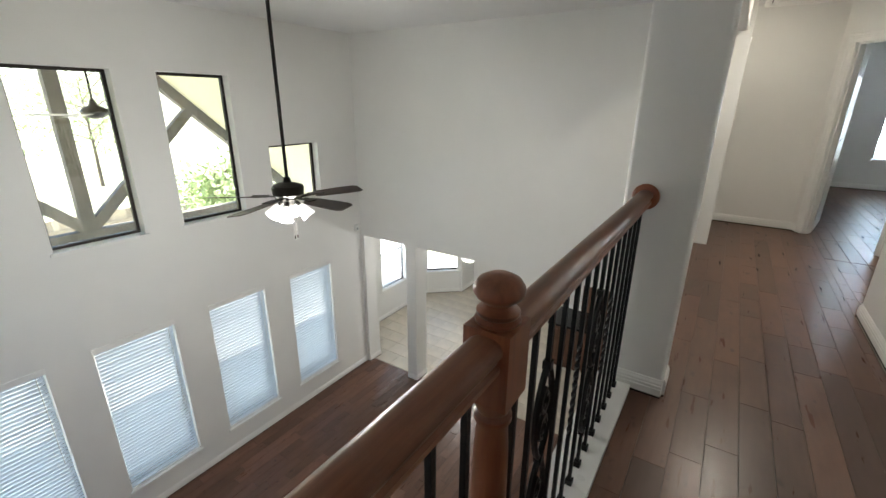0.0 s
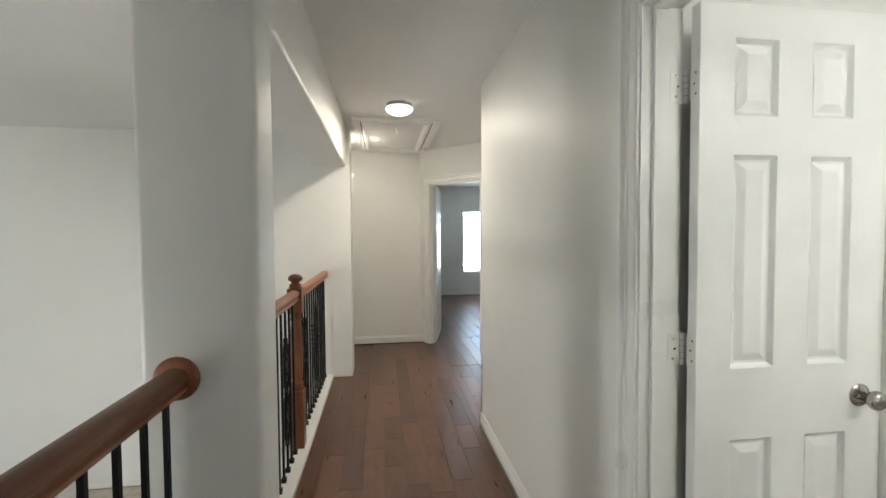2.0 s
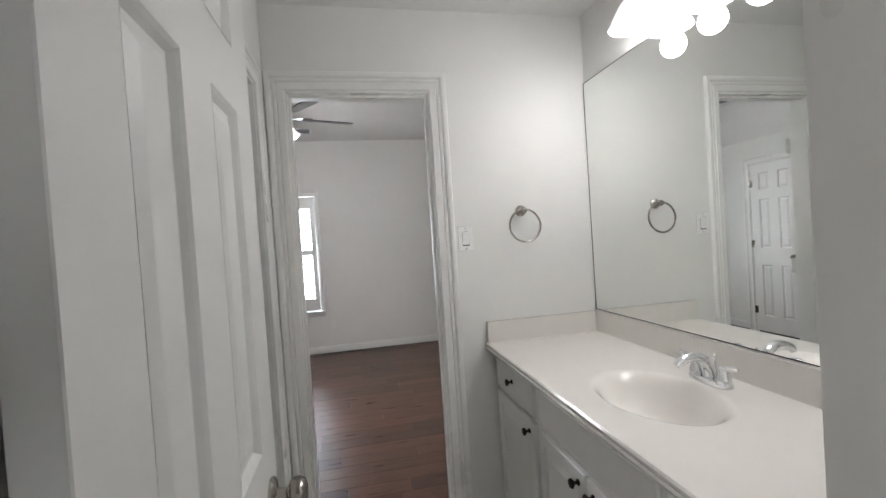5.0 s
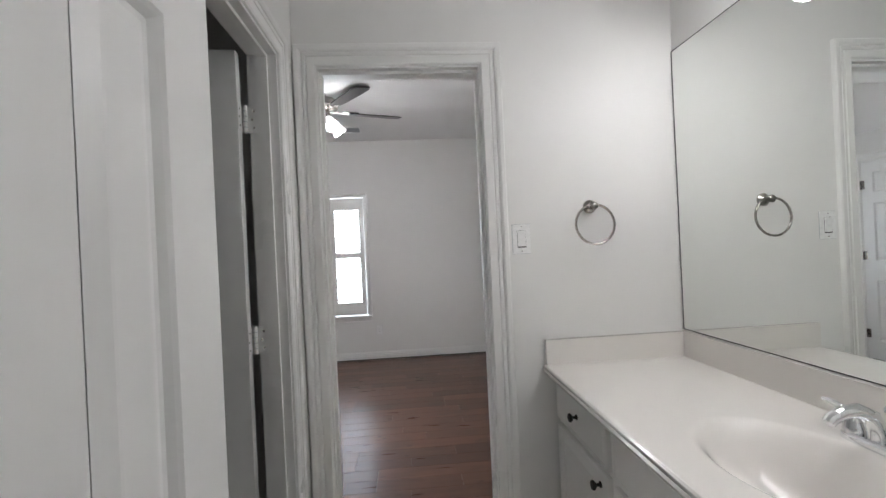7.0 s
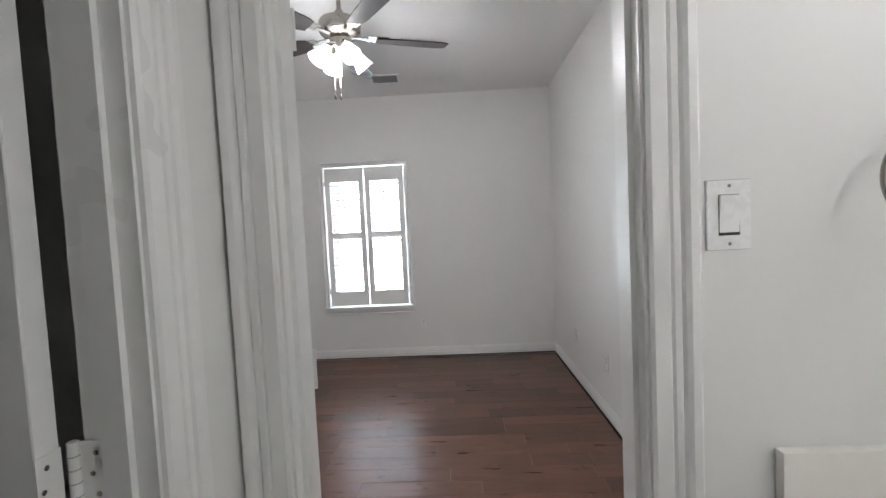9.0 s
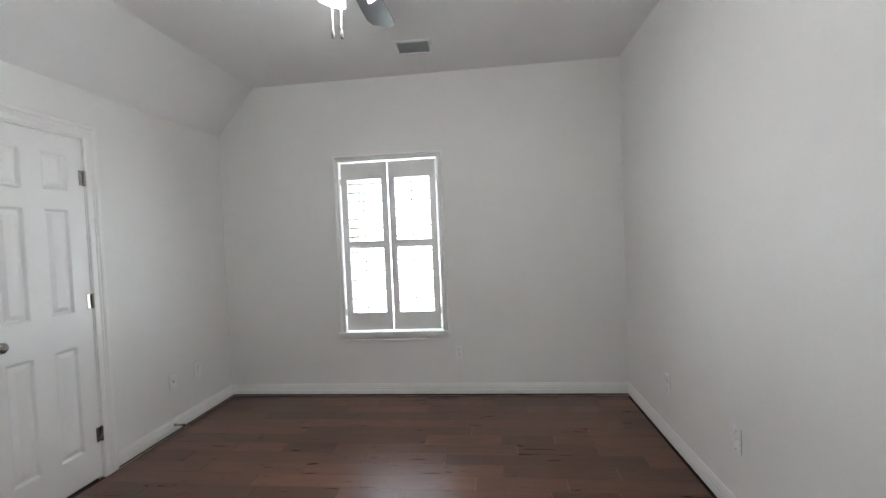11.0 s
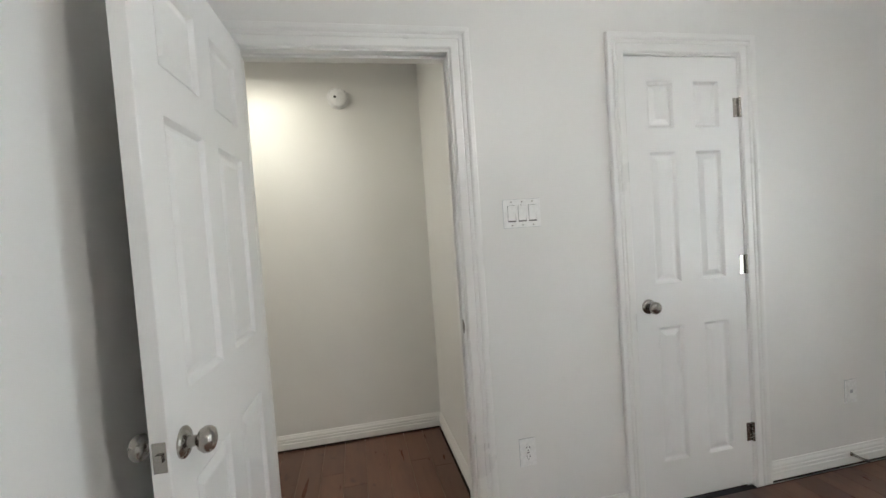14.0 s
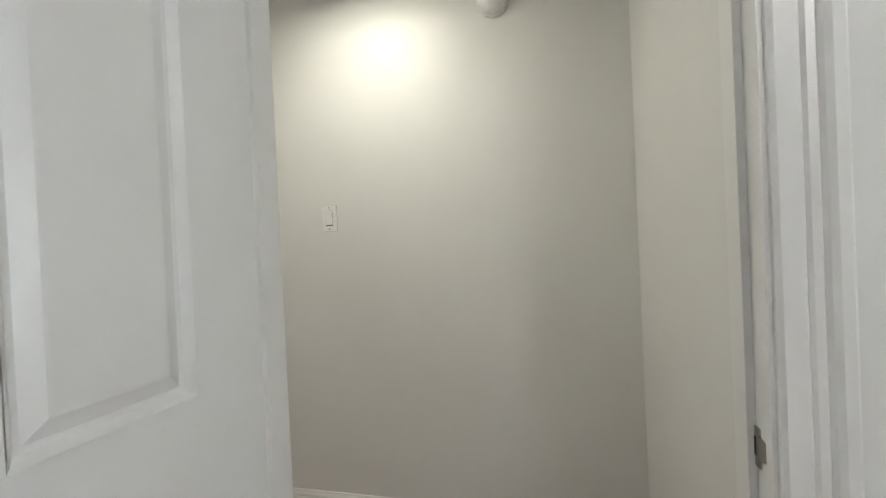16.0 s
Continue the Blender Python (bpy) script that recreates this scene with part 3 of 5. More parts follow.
def panel_mesh(x0, x1, z0, z1, t):
    """A raised panel with its sloped moulding, on both faces."""
    bm = bmesh.new()
    steps = ((0.0, 0.0), (0.004, 0.004), (0.010, 0.0118), (0.017, 0.0125), (0.038, 0.0035), (0.042, 0.003))
    for face in (0, 1):
        loops = []
        for inset, deep in steps:
            y = deep if face == 0 else t - deep
            loops.append([(x0 + inset, y, z0 + inset), (x1 - inset, y, z0 + inset), (x1 - inset, y, z1 - inset), (x0 + inset, y, z1 - inset)])
        vs = [[bm.verts.new(p) for p in loop] for loop in loops]
        for a, b in zip(vs, vs[1:]):
            for i in range(4):
                j = (i + 1) % 4
                bm.faces.new((a[i], a[j], b[j], b[i]) if face else (b[i], b[j], a[j], a[i]))
        bm.faces.new(vs[-1] if face else vs[-1][::-1])
    return bm


KNOB = [(0.001, 0.0), (0.033, 0.0), (0.033, 0.004), (0.029, 0.008), (0.013, 0.011), (0.011, 0.026), (0.013, 0.030), (0.022, 0.034), (0.0275, 0.043), (0.0275, 0.052), (0.022, 0.060), (0.012, 0.064), (0.001, 0.065)]


def six_panel_door(name, m, w, label, hinge_material, hinge_side, knob_sides=(0, 1), ajar=0, high=2.028):
    """Leaf from the hinge at local x = 0 to x = w, thickness along +y."""
    t = 0.035
    d = tagged(new(name), label, "door", "six-panel doors", "structure")
    d.empty_display_size, d.matrix_basis = 0.1, m
    stile, mid = (0.112, 0.11) if w > 0.7 else (0.108, 0.112)
    c = (w - mid) / 2
    rects = [(a, b, z0, z1) for a, b in ((stile, c), (c + mid, w - stile)) for z0, z1 in ((0.205, 0.825), (1.03, 1.62), (1.73, 1.935))]
    part("leaf", leaf_mesh(w, high, t, rects), DOORP, d)
    for r in rects:
        part("panel", panel_mesh(*r, t), DOORP, d)
    for z in (0.27, 1.08, 1.815):
        bm = bmesh.new()
        if ajar:
            # pin between the jamb's corner and the leaf's back corner; one plate on each
            back = t if ajar > 0 else 0.0
            kx, ky = -0.010, back + ajar * 0.008
            plates = ((-0.0015, 0.0, back - ajar * 0.036, back), (-0.052, -0.014, back + ajar * 0.0115, back + ajar * 0.013))
            spots = [("x", -0.002, back - ajar * 0.022), ("y", back + ajar * 0.011, -0.036)]
        else:
            kx, ky = -0.003, -0.006 if hinge_side == 0 else t + 0.006
            yy = (-0.002, 0.0) if hinge_side == 0 else (t, t + 0.002)
            plates = ((0.0, 0.030, *yy), (-0.034, -0.004, *yy))
            spots = [("y", yy[0] if hinge_side == 0 else yy[1], 0.018), ("y", yy[0] if hinge_side == 0 else yy[1], -0.020)]
        lathe(bm, [(0.0055, z - 0.046), (0.0068, z - 0.045), (0.0068, z + 0.045), (0.0055, z + 0.046)], 10, Matrix.Translation((kx, ky, 0)))
        for px0, px1, py0, py1 in plates:
            box(bm, px0, px1, min(py0, py1), max(py0, py1), z - 0.044, z + 0.044)
        h = part("hinge", bm, hinge_material, d, "", True)
        gaps = bmesh.new()
        for k in (-0.027, -0.009, 0.009, 0.027):
            lathe(gaps, [(0.0072, z + k - 0.0008), (0.0072, z + k + 0.0008)], 10, Matrix.Translation((kx, ky, 0)))
        part("knuckle_joint", gaps, VENTG if hinge_material is TRIM else SLOT, h, "", True)
        for k in (-0.028, 0.0, 0.028):
            for axis, plane, other in spots:
                sc = bmesh.new()
                shift = 0.006 if k == 0 else 0.0
                if axis == "x":
                    o = Matrix.Translation((plane, other + shift, z + k)) @ pose(0, 0, 0, 0, -90)
                else:
                    o = Matrix.Translation((other + shift, plane, z + k)) @ pose(0, 0, 0, 90 if (ajar > 0 or (not ajar and hinge_side == 0)) else -90)
                lathe(sc, [(0.0035, -0.0005), (0.0035, 0.0006), (0.002, 0.0010)], 8, o)
                part("screw", sc, NICKEL, h, "", True)
    for s in knob_sides:
        bm = bmesh.new()
        lathe(bm, KNOB, 24, Matrix.Translation((w - 0.062, 0 if s == 0 else t, 0.93)) @ pose(0, 0, 0, 90 if s == 0 else -90))
        part("door_knob", bm, NICKEL, d, "brushed nickel knob", True)
    latch = part("latch_plate", block(w - 0.0005, w + 0.0015, 0.005, t - 0.005, 0.90, 0.96), NICKEL, d, "nickel latch plate")
    part("latch_bolt", block(w, w + 0.008, 0.012, 0.024, 0.922, 0.938, 0.002), NICKEL, latch)
    return d


# bathroom door, swung in along the side wall (local -y faces the viewer)
six_panel_door("door_1", pose(2.752, 3.482, 0, 0, 0, 0.2), 0.592, "white six-panel door standing open, with a nickel knob", TRIM, 0, (0, 1), 1)
# toilet room door, ajar inwards
six_panel_door("door_2", pose(4.219, 3.764, 0, 0, 0, 93), 0.54, "white six-panel door ajar into the next room", TRIM, 0, (1,), -1)
# bedroom side door, folded back on the wall
six_panel_door("door_3", pose(4.628, 3.602, 0, 0, 0, 88), 0.62, "white six-panel door folded back against the wall", TRIM, 0, (0,))
# closet door, shut: local x runs from the hinges towards the knob
six_panel_door("door_4", pose(6.912, 5.790, 0, 0, 0, 180), 0.59, "white six-panel closet door, shut, with a nickel knob", NICKEL, 1, (1,), 0, 2.046)
# bedroom entry door, open against the west wall
six_panel_door("door_5", pose(4.722, 5.742, 0, 0, 0, -92.5), 0.775, "white six-panel door standing wide open", NICKEL, 0, (0, 1), 0, 2.046)
# far room door, opened away
ang = math.degrees(math.atan2(rd.u.y, rd.u.x))
p = rd.at(1.31, -0.125)
six_panel_door("door_6", pose(p.x, p.y, 0, 0, 0, 78), 0.74, "white six-panel door open into the far room", NICKEL, 1, (1,))

# strike plate on the bedroom jamb
sp = thing("strike_plate", pose(5.5295, 5.80, 0.93), "nickel strike plate set in the white door jamb", "strike plate")
bm = bmesh.new()
rings(bm, [[(x, y * k, z * k) for y, z in ((-0.017, -0.028), (0.012, -0.028), (0.017, -0.018), (0.017, 0.018), (0.012, 0.028), (-0.017, 0.028))] for x, k in ((0.0005, 1), (-0.002, 1))])
pl = part("plate", bm, NICKEL, sp)
bm = bmesh.new()
rings(bm, [[(x + o, y, z) for y, z in ((-0.0165, -0.017), (-0.0165, 0.017))] + [(x + o + 0.006, -0.044, z) for z in (0.011, -0.011)] for x, o in ((-0.0005, 0.0), (-0.0025, 0.0))])
part("lip", bm, NICKEL, pl)
part("latch_hole", block(-0.0026, 0.0, -0.006, 0.008, -0.013, 0.013), SLOT, sp)


# ---- railings ----
RAILP = [(-0.030, 0.0), (0.030, 0.0), (0.030, 0.010), (0.024, 0.016), (0.026, 0.026), (0.033, 0.034), (0.033, 0.044), (0.028, 0.054), (0.016, 0.061), (0.0, 0.063), (-0.016, 0.061), (-0.028, 0.054), (-0.033, 0.044), (-0.033, 0.034), (-0.026, 0.026), (-0.024, 0.016), (-0.030, 0.010)]


def baluster_mesh(kind, top):
    """Square iron bar; twisted in the middle, or with a scrolled basket."""
    bm = bmesh.new()
    a = 0.0064
    loops = []
    n = 1 if kind == "plain" else 90
    for i in range(n + 1):
        z = top * i / n
        turn = 0.0
        if kind == "twist":
            turn = min(max((z - 0.34) / 0.36, 0), 1) * math.pi * 5
        loops.append([(1.41 * a * math.cos(turn + math.pi / 4 + k * math.pi / 2), 1.41 * a * math.sin(turn + math.pi / 4 + k * math.pi / 2), z) for k in range(4)])
    if kind != "scroll":
        rings(bm, loops)
    else:
        for z0, z1 in ((0.0, 0.20), (0.80, top)):
            box(bm, -a, a, -a, a, z0, z1)
        for z in (0.20, 0.50, 0.80):
            box(bm, -0.011, 0.011, -0.011, 0.011, z - 0.012, z + 0.012)
        for lo, hi in ((0.20, 0.50), (0.50, 0.80)):
            for sgn in (-1, 1):
                pts = []
                for k in range(15):
                    f = k / 14
                    pts.append((0, sgn * 0.058 * math.sin(math.pi * f) ** 0.7, lo + (hi - lo) * f))
                tube(bm, pts, 0.0095, 6)
            mid = (lo + hi) / 2
            for sgn, side in ((1, 1), (-1, -1)):
                pts = []
                for k in range(22):
                    f = k / 21
                    r = 0.034 * (1 - 0.75 * f)
                    th = math.pi * 0.5 * sgn + sgn * f * 3.2 * math.pi
                    pts.append((0, r * math.cos(th), mid + sgn * 0.040 + r * math.sin(th) * 1.2))
                tube(bm, pts, 0.0085, 6)
    data = bpy.data.meshes.new("bar")
    bmesh.ops.recalc_face_normals(bm, faces=bm.faces[:])
    bm.to_mesh(data)
    bm.free()
    data.materials.append(IRON)
    return data


def railing(y0, y1, yn, rosettes, label):
    r = thing("railing", pose(1.346, 0, 0), label, "railing", "gallery railings")
    rail_z = 0.992
    for a, b in ((y0, yn - 0.045), (yn + 0.045, y1)):
        part("handrail", sweep(bmesh.new(), RAILP, (0, a, rail_z), (0, b, rail_z), (1, 0, 0), (0, 0, 1)), RAILW, r, "moulded red-brown wooden handrail", True)
        part("fillet", block(-0.012, 0.012, a, b, rail_z - 0.010, rail_z + 0.001), RAILW, r)
    for y, s in rosettes:
        bm = lathe(bmesh.new(), [(0.001, 0.0), (0.052, 0.0), (0.060, 0.005), (0.060, 0.010), (0.052, 0.017), (0.046, 0.019), (0.001, 0.020)], 28, Matrix.Translation((0, y, rail_z + 0.030)) @ pose(0, 0, 0, 90 * s))
        part("rosette", bm, NEWELW, r, "round wooden wall rosette", True)
    # turned newel post
    nw = part("newel_post", block(-0.044, 0.044, yn - 0.044, yn + 0.044, 0.028, 0.40, 0.005), NEWELW, r, "turned wooden newel post with a ball finial")
    o = Matrix.Translation((0, yn, 0))
    lathe_parts = [(0.042, 0.40), (0.044, 0.410), (0.034, 0.425), (0.040, 0.437), (0.040, 0.446), (0.031, 0.456), (0.036, 0.50), (0.038, 0.60), (0.035, 0.78), (0.030, 0.848), (0.037, 0.860), (0.037, 0.870), (0.030, 0.878), (0.041, 0.906), (0.042, 0.914)]
    part("turned_shaft", lathe(bmesh.new(), lathe_parts, 24, o), NEWELW, nw, "", True)
    part("newel_block", block(-0.0445, 0.0445, yn - 0.0445, yn + 0.0445, 0.912, 1.064, 0.007, 2), NEWELW, nw)
    fin = [(0.036, 1.062), (0.041, 1.068), (0.041, 1.073), (0.035, 1.078), (0.039, 1.083), (0.039, 1.088), (0.028, 1.094), (0.024, 1.100), (0.028, 1.106), (0.040, 1.113), (0.046, 1.123), (0.045, 1.133), (0.037, 1.145), (0.022, 1.153), (0.001, 1.156)]
    part("finial", lathe(bmesh.new(), fin, 28, o), NEWELW, nw, "", True)
    bars = {k: baluster_mesh(k, rail_z) for k in ("plain", "twist", "scroll")}
    shoe = bpy.data.meshes.new("shoe")
    bm = block(-0.013, 0.013, -0.013, 0.013, 0.026, 0.052, 0.003, 2)
    bm.to_mesh(shoe)
    bm.free()
    shoe.materials.append(IRON)
    for sgn, end in ((1, y1), (-1, y0)):
        k = 1
        kinds = ("plain", "plain", "scroll", "plain", "plain", "twist", "plain", "scroll", "plain", "twist", "plain", "plain")
        y = yn + sgn * 0.105
        while abs(end - y) > 0.05:
            ob = piece("baluster", bars[kinds[(k - 1) % 12]], r, pose(0, y, 0.0))
            piece("shoe", shoe, ob, pose(0, 0, 0))
            y += sgn * 0.1045
            k += 1
    return r


railing(0.70, 3.675, 2.14, ((3.675, 1), (0.70, -1)), "wooden handrail on black iron balusters with scrolls along the gallery")
railing(3.86, 6.77, 5.30, ((6.77, 1), (3.86, -1)), "wooden handrail and newel on black iron balusters between piers")


# ---- lights and fixtures on ceilings and walls ----
def flush_light(m, label):
    d = thing("ceiling_light", m, label, "ceiling light", "flush ceiling lights")
    part("base_ring", lathe(bmesh.new(), [(0.001, 0.0), (0.100, 0.0), (0.104, -0.004), (0.104, -0.026), (0.098, -0.032), (0.09, -0.032)][::-1], 32), NICKEL, d, "brushed nickel base", True)
    prof = [(0.001, -0.094), (0.03, -0.092), (0.06, -0.085), (0.088, -0.072), (0.106, -0.055), (0.112, -0.042), (0.108, -0.032), (0.095, -0.028)]
    part("bowl", lathe(bmesh.new(), prof, 32), SHADE, d, "lit frosted glass bowl", True)
    return d


flush_light(pose(2.055, 5.96, H), "flush ceiling light with a lit frosted bowl")
flush_light(pose(4.54, 6.44, H), "flush ceiling light with a lit frosted bowl in the small hall")

# attic hatch
at = thing("attic_hatch", pose(2.055, 7.14, H), "white attic ladder hatch framed in the hall ceiling", "attic hatch")
hw, hl = 0.41, 0.76
bm = bmesh.new()
prof = [(0.0, 0.0), (0.0, -0.026), (-0.008, -0.034), (-0.022, -0.030), (-0.046, -0.030), (-0.056, -0.018), (-0.066, -0.016), (-0.066, 0.0)]
vs = [[bm.verts.new((sx * (hw + a), sy * (hl + a), z)) for sx, sy in ((-1, -1), (1, -1), (1, 1), (-1, 1))] for a, z in prof]
for a, b in zip(vs, vs[1:]):
    for i in range(4):
        bm.faces.new((a[i], a[(i + 1) % 4], b[(i + 1) % 4], b[i]))
part("frame", bm, TRIM, at)
part("shadow_gap", block(-hw + 0.068, hw - 0.068, -hl + 0.068, hl - 0.068, -0.003, -0.001), SLOT, at)
part("panel", block(-hw + 0.078, hw - 0.078, -hl + 0.078, hl - 0.078, -0.010, -0.002, 0.002), CEIL, at)
bm = bmesh.new()
vs = [[bm.verts.new((sx * (hw - 0.10 + a), sy * (hl - 0.10 + a), z)) for sx, sy in ((-1, -1), (1, -1), (1, 1), (-1, 1))] for a, z in ((0.0, -0.010), (0.0, -0.030), (-0.012, -0.034), (-0.03, -0.028), (-0.04, -0.018), (-0.05, -0.016), (-0.05, -0.010))]
for a, b in zip(vs, vs[1:]):
    for i in range(4):
        bm.faces.new((a[i], a[(i + 1) % 4], b[(i + 1) % 4], b[i]))
part("panel_moulding", bm, TRIM, at)
cord = part("pull_cord", tube(bmesh.new(), [(0, -0.55, -0.01), (0, -0.55, -0.10)], 0.0015, 6), PLASTIC, at)

# wall sconce past the second pier
sc = thing("wall_sconce", pose(1.475, 7.15, 1.925), "dark bronze wall sconce with an upturned lit shade", "wall sconce")
part("backplate", lathe(bmesh.new(), [(0.045, 0.0), (0.048, 0.004), (0.040, 0.014), (0.02, 0.02), (0.001, 0.021)], 20, pose(0, 0, 0, 0, 90)), BRONZE, sc, "", True)
part("arm", tube(bmesh.new(), [(0.01, 0, 0), (0.04, 0, -0.028), (0.07, 0, -0.02), (0.08, 0, 0.015), (0.08, 0, 0.05)], 0.008, 8), BRONZE, sc, "", True)
part("shade", lathe(bmesh.new(), [(0.018, 0.045), (0.03, 0.05), (0.042, 0.08), (0.055, 0.13), (0.053, 0.13), (0.040, 0.08), (0.026, 0.054), (0.016, 0.050)], 20, pose(0.08, 0, 0)), SHADE, sc, "lit frosted glass shade", True)

# smoke alarm in the small hall
sm = thing("smoke_alarm", Matrix.Translation((5.076, YH, 2.232)) @ pose(0, 0, 0, 90), "round white smoke alarm on the wall", "smoke alarm")
part("base", lathe(bmesh.new(), [(0.001, 0), (0.068, 0), (0.068, 0.012), (0.064, 0.016), (0.001, 0.016)], 28), PLASTIC, sm, "", True)
part("cover", lathe(bmesh.new(), [(0.060, 0.014), (0.062, 0.022), (0.056, 0.038), (0.046, 0.045), (0.001, 0.047)], 28), PLASTIC, sm, "", True)
part("test_button", lathe(bmesh.new(), [(0.009, 0.046), (0.008, 0.049), (0.001, 0.049)], 12, pose(-0.018, 0.0, 0)), SLOT, sm, "", True)


def wall_plate(name, m, label, category, kind, group):
    """Cover plate in its own frame: x across, z up, y out of the wall."""
    d = thing(name, m, label, category, group)
    gangs = 3 if kind == "switch3" else 1
    w = 0.082 if gangs == 3 else 0.036
    part("cover_plate", block(-w, w, 0.0, 0.0050, -0.0585, 0.0585, 0.002, 2), PLASTIC, d)
    # grey rim just past the plate, drawn in for its thin shadow outline
    part("shade_rim", block(-w - 0.0012, w + 0.0012, 0.0, 0.0014, -0.0597, 0.0597), VENTG, d)
    for g in range(gangs):
        x = (g - (gangs - 1) / 2) * 0.0465
        if kind.startswith("switch"):
            bm = bmesh.new()
            rings(bm, [[(x + sx * 0.0165, y0 if sz < 0 else y1, sz * 0.0335) for sx, sz in ((-1, -1), (1, -1), (1, 1), (-1, 1))] for y0, y1 in ((0.004, 0.004), (0.0055, 0.0105))])
            part("rocker", bm, PLASTIC, d)
            part("rocker_gap", block(x - 0.0175, x + 0.0175, 0.004, 0.0058, -0.0345, 0.0345), SLOT, d)
            for z in (-0.049, 0.049):
                part("screw", lathe(bmesh.new(), [(0.003, 0.0), (0.003, 0.001), (0.001, 0.0015)], 8, pose(x, 0.0055, z, -90)), NICKEL, d, "", True)
        elif kind == "outlet":
            for z in (-0.0195, 0.0195):
                f = part("socket_face", lathe(bmesh.new(), [(0.017, 0.0), (0.017, 0.002), (0.001, 0.002)], 20, pose(0, 0.0052, z, -90)), PLASTIC, d, "", True)
                for xx, hh in ((-0.0065, 0.0045), (0.0065, 0.0035)):
                    part("slot", block(xx - 0.0012, xx + 0.0012, 0.0068, 0.0076, z - hh + 0.003, z + hh + 0.003), SLOT, f)
                part("slot", lathe(bmesh.new(), [(0.0025, 0), (0.0025, 0.0005)], 8, pose(0, 0.0071, z - 0.009, -90)), SLOT, f)
            part("screw", lathe(bmesh.new(), [(0.003, 0.0), (0.003, 0.001), (0.001, 0.0015)], 8, pose(0, 0.0055, 0, -90)), NICKEL, d, "", True)
        elif kind == "jack":
            part("jack", block(-0.008, 0.008, 0.005, 0.0075, -0.008, 0.008, 0.001), VENTG, d)
        else:
            for z in (-0.042, 0.042):
                part("screw", lathe(bmesh.new(), [(0.003, 0.0), (0.003, 0.001), (0.001, 0.0015)], 8, pose(0, 0.0055, z, -90)), NICKEL, d, "", True)
    return d


def on_north(x, z):
    return pose(x, YN, z, 0, 0, 180)


def on_south(x, z):
    return pose(x, YS, z)


def on_east(y, z):
    return pose(XE, y, z, 0, 0, 90)


wall_plate("light_switch", on_north(5.805, 1.386), "white three-gang rocker switch plate beside the door", "light switch", "switch3", "switch plates")
wall_plate("light_switch", pose(XB, 2.783, 1.379, 0, 0, 90), "white single rocker switch plate beside the bathroom doorway", "light switch", "switch1", "switch plates")
wall_plate("light_switch", pose(4.285, YH, 1.375, 0, 0, 180), "white single switch plate on the small hall wall", "light switch", "switch1", "switch plates")
wall_plate("electrical_outlet", on_north(5.765, 0.368), "white duplex outlet low on the door wall", "outlet", "outlet", "outlets")
wall_plate("electrical_outlet", on_north(7.519, 0.379), "white plate with a dark jack low on the wall", "outlet", "jack", "outlets")
wall_plate("electrical_outlet", on_north(7.791, 0.389), "white duplex outlet low near the corner", "outlet", "outlet", "outlets")
wall_plate("electrical_outlet", on_east(3.660, 0.372), "white duplex outlet under the window", "outlet", "outlet", "outlets")
wall_plate("electrical_outlet", on_south(7.44, 0.376), "white duplex outlet low on the plain wall", "outlet", "outlet", "outlets")
wall_plate("blank_plate", on_south(6.66, 0.386), "white blank cover plate low on the plain wall", "cover plate", "blank", "outlets")

# spring door stop
ds = thing("door_stop", pose(7.493, YN - 0.013, 0.062, 90), "spring door stop on the baseboard with a white tip", "door stop")
sp_pts = [(0.006 * math.cos(k * 0.9), 0.006 * math.sin(k * 0.9), 0.006 + k * 0.0009) for k in range(70)]
part("spring", tube(bmesh.new(), sp_pts, 0.0011, 5), NICKEL, ds, "", True)
part("base", lathe(bmesh.new(), [(0.010, 0.0), (0.010, 0.005), (0.006, 0.008)], 12), NICKEL, ds, "", True)
part("rubber_tip", lathe(bmesh.new(), [(0.007, 0.066), (0.008, 0.072), (0.007, 0.080), (0.001, 0.081)], 12), SLOT, ds, "", True)


def ceiling_vent(m, label, w, l, tone, dark=False):
    d = thing("ceiling_vent", m, label, "ceiling vent", "ceiling vents")
    bm = bmesh.new()
    vs = [[bm.verts.new((sx * (w + a), sy * (l + a), z)) for sx, sy in ((-1, -1), (1, -1), (1, 1), (-1, 1))] for a, z in ((0.022, 0.0), (0.020, -0.006), (0.0, -0.009), (-0.002, -0.002))]
    for a, b in zip(vs, vs[1:]):
        for i in range(4):
            bm.faces.new((a[i], a[(i + 1) % 4], b[(i + 1) % 4], b[i]))
    part("frame", bm, PLASTIC, d)
    part("backing", block(-w, w, -l, l, -0.002, -0.0005), SLOT if dark else VENTG, d)
    n = 7
    for k in range(n):
        x = -w + (k + 0.5) * 2 * w / n
        bm = bmesh.new()
        rings(bm, [[(x - 0.009, y, -0.010), (x + 0.006, y, -0.003), (x + 0.0065, y, -0.004), (x - 0.0085, y, -0.011)] for y in (-l, l)])
        part("slat", bm, tone, d)
    return d


ceiling_vent(pose(7.727, 3.855, HB, 0, 0, 3), "white framed ceiling vent with grey louvers", 0.095, 0.113, VENTG)
ceiling_vent(pose(1.10, 4.38, HG), "ceiling vent with dark louvers by the gallery", 0.085, 0.14, VENTG, True)


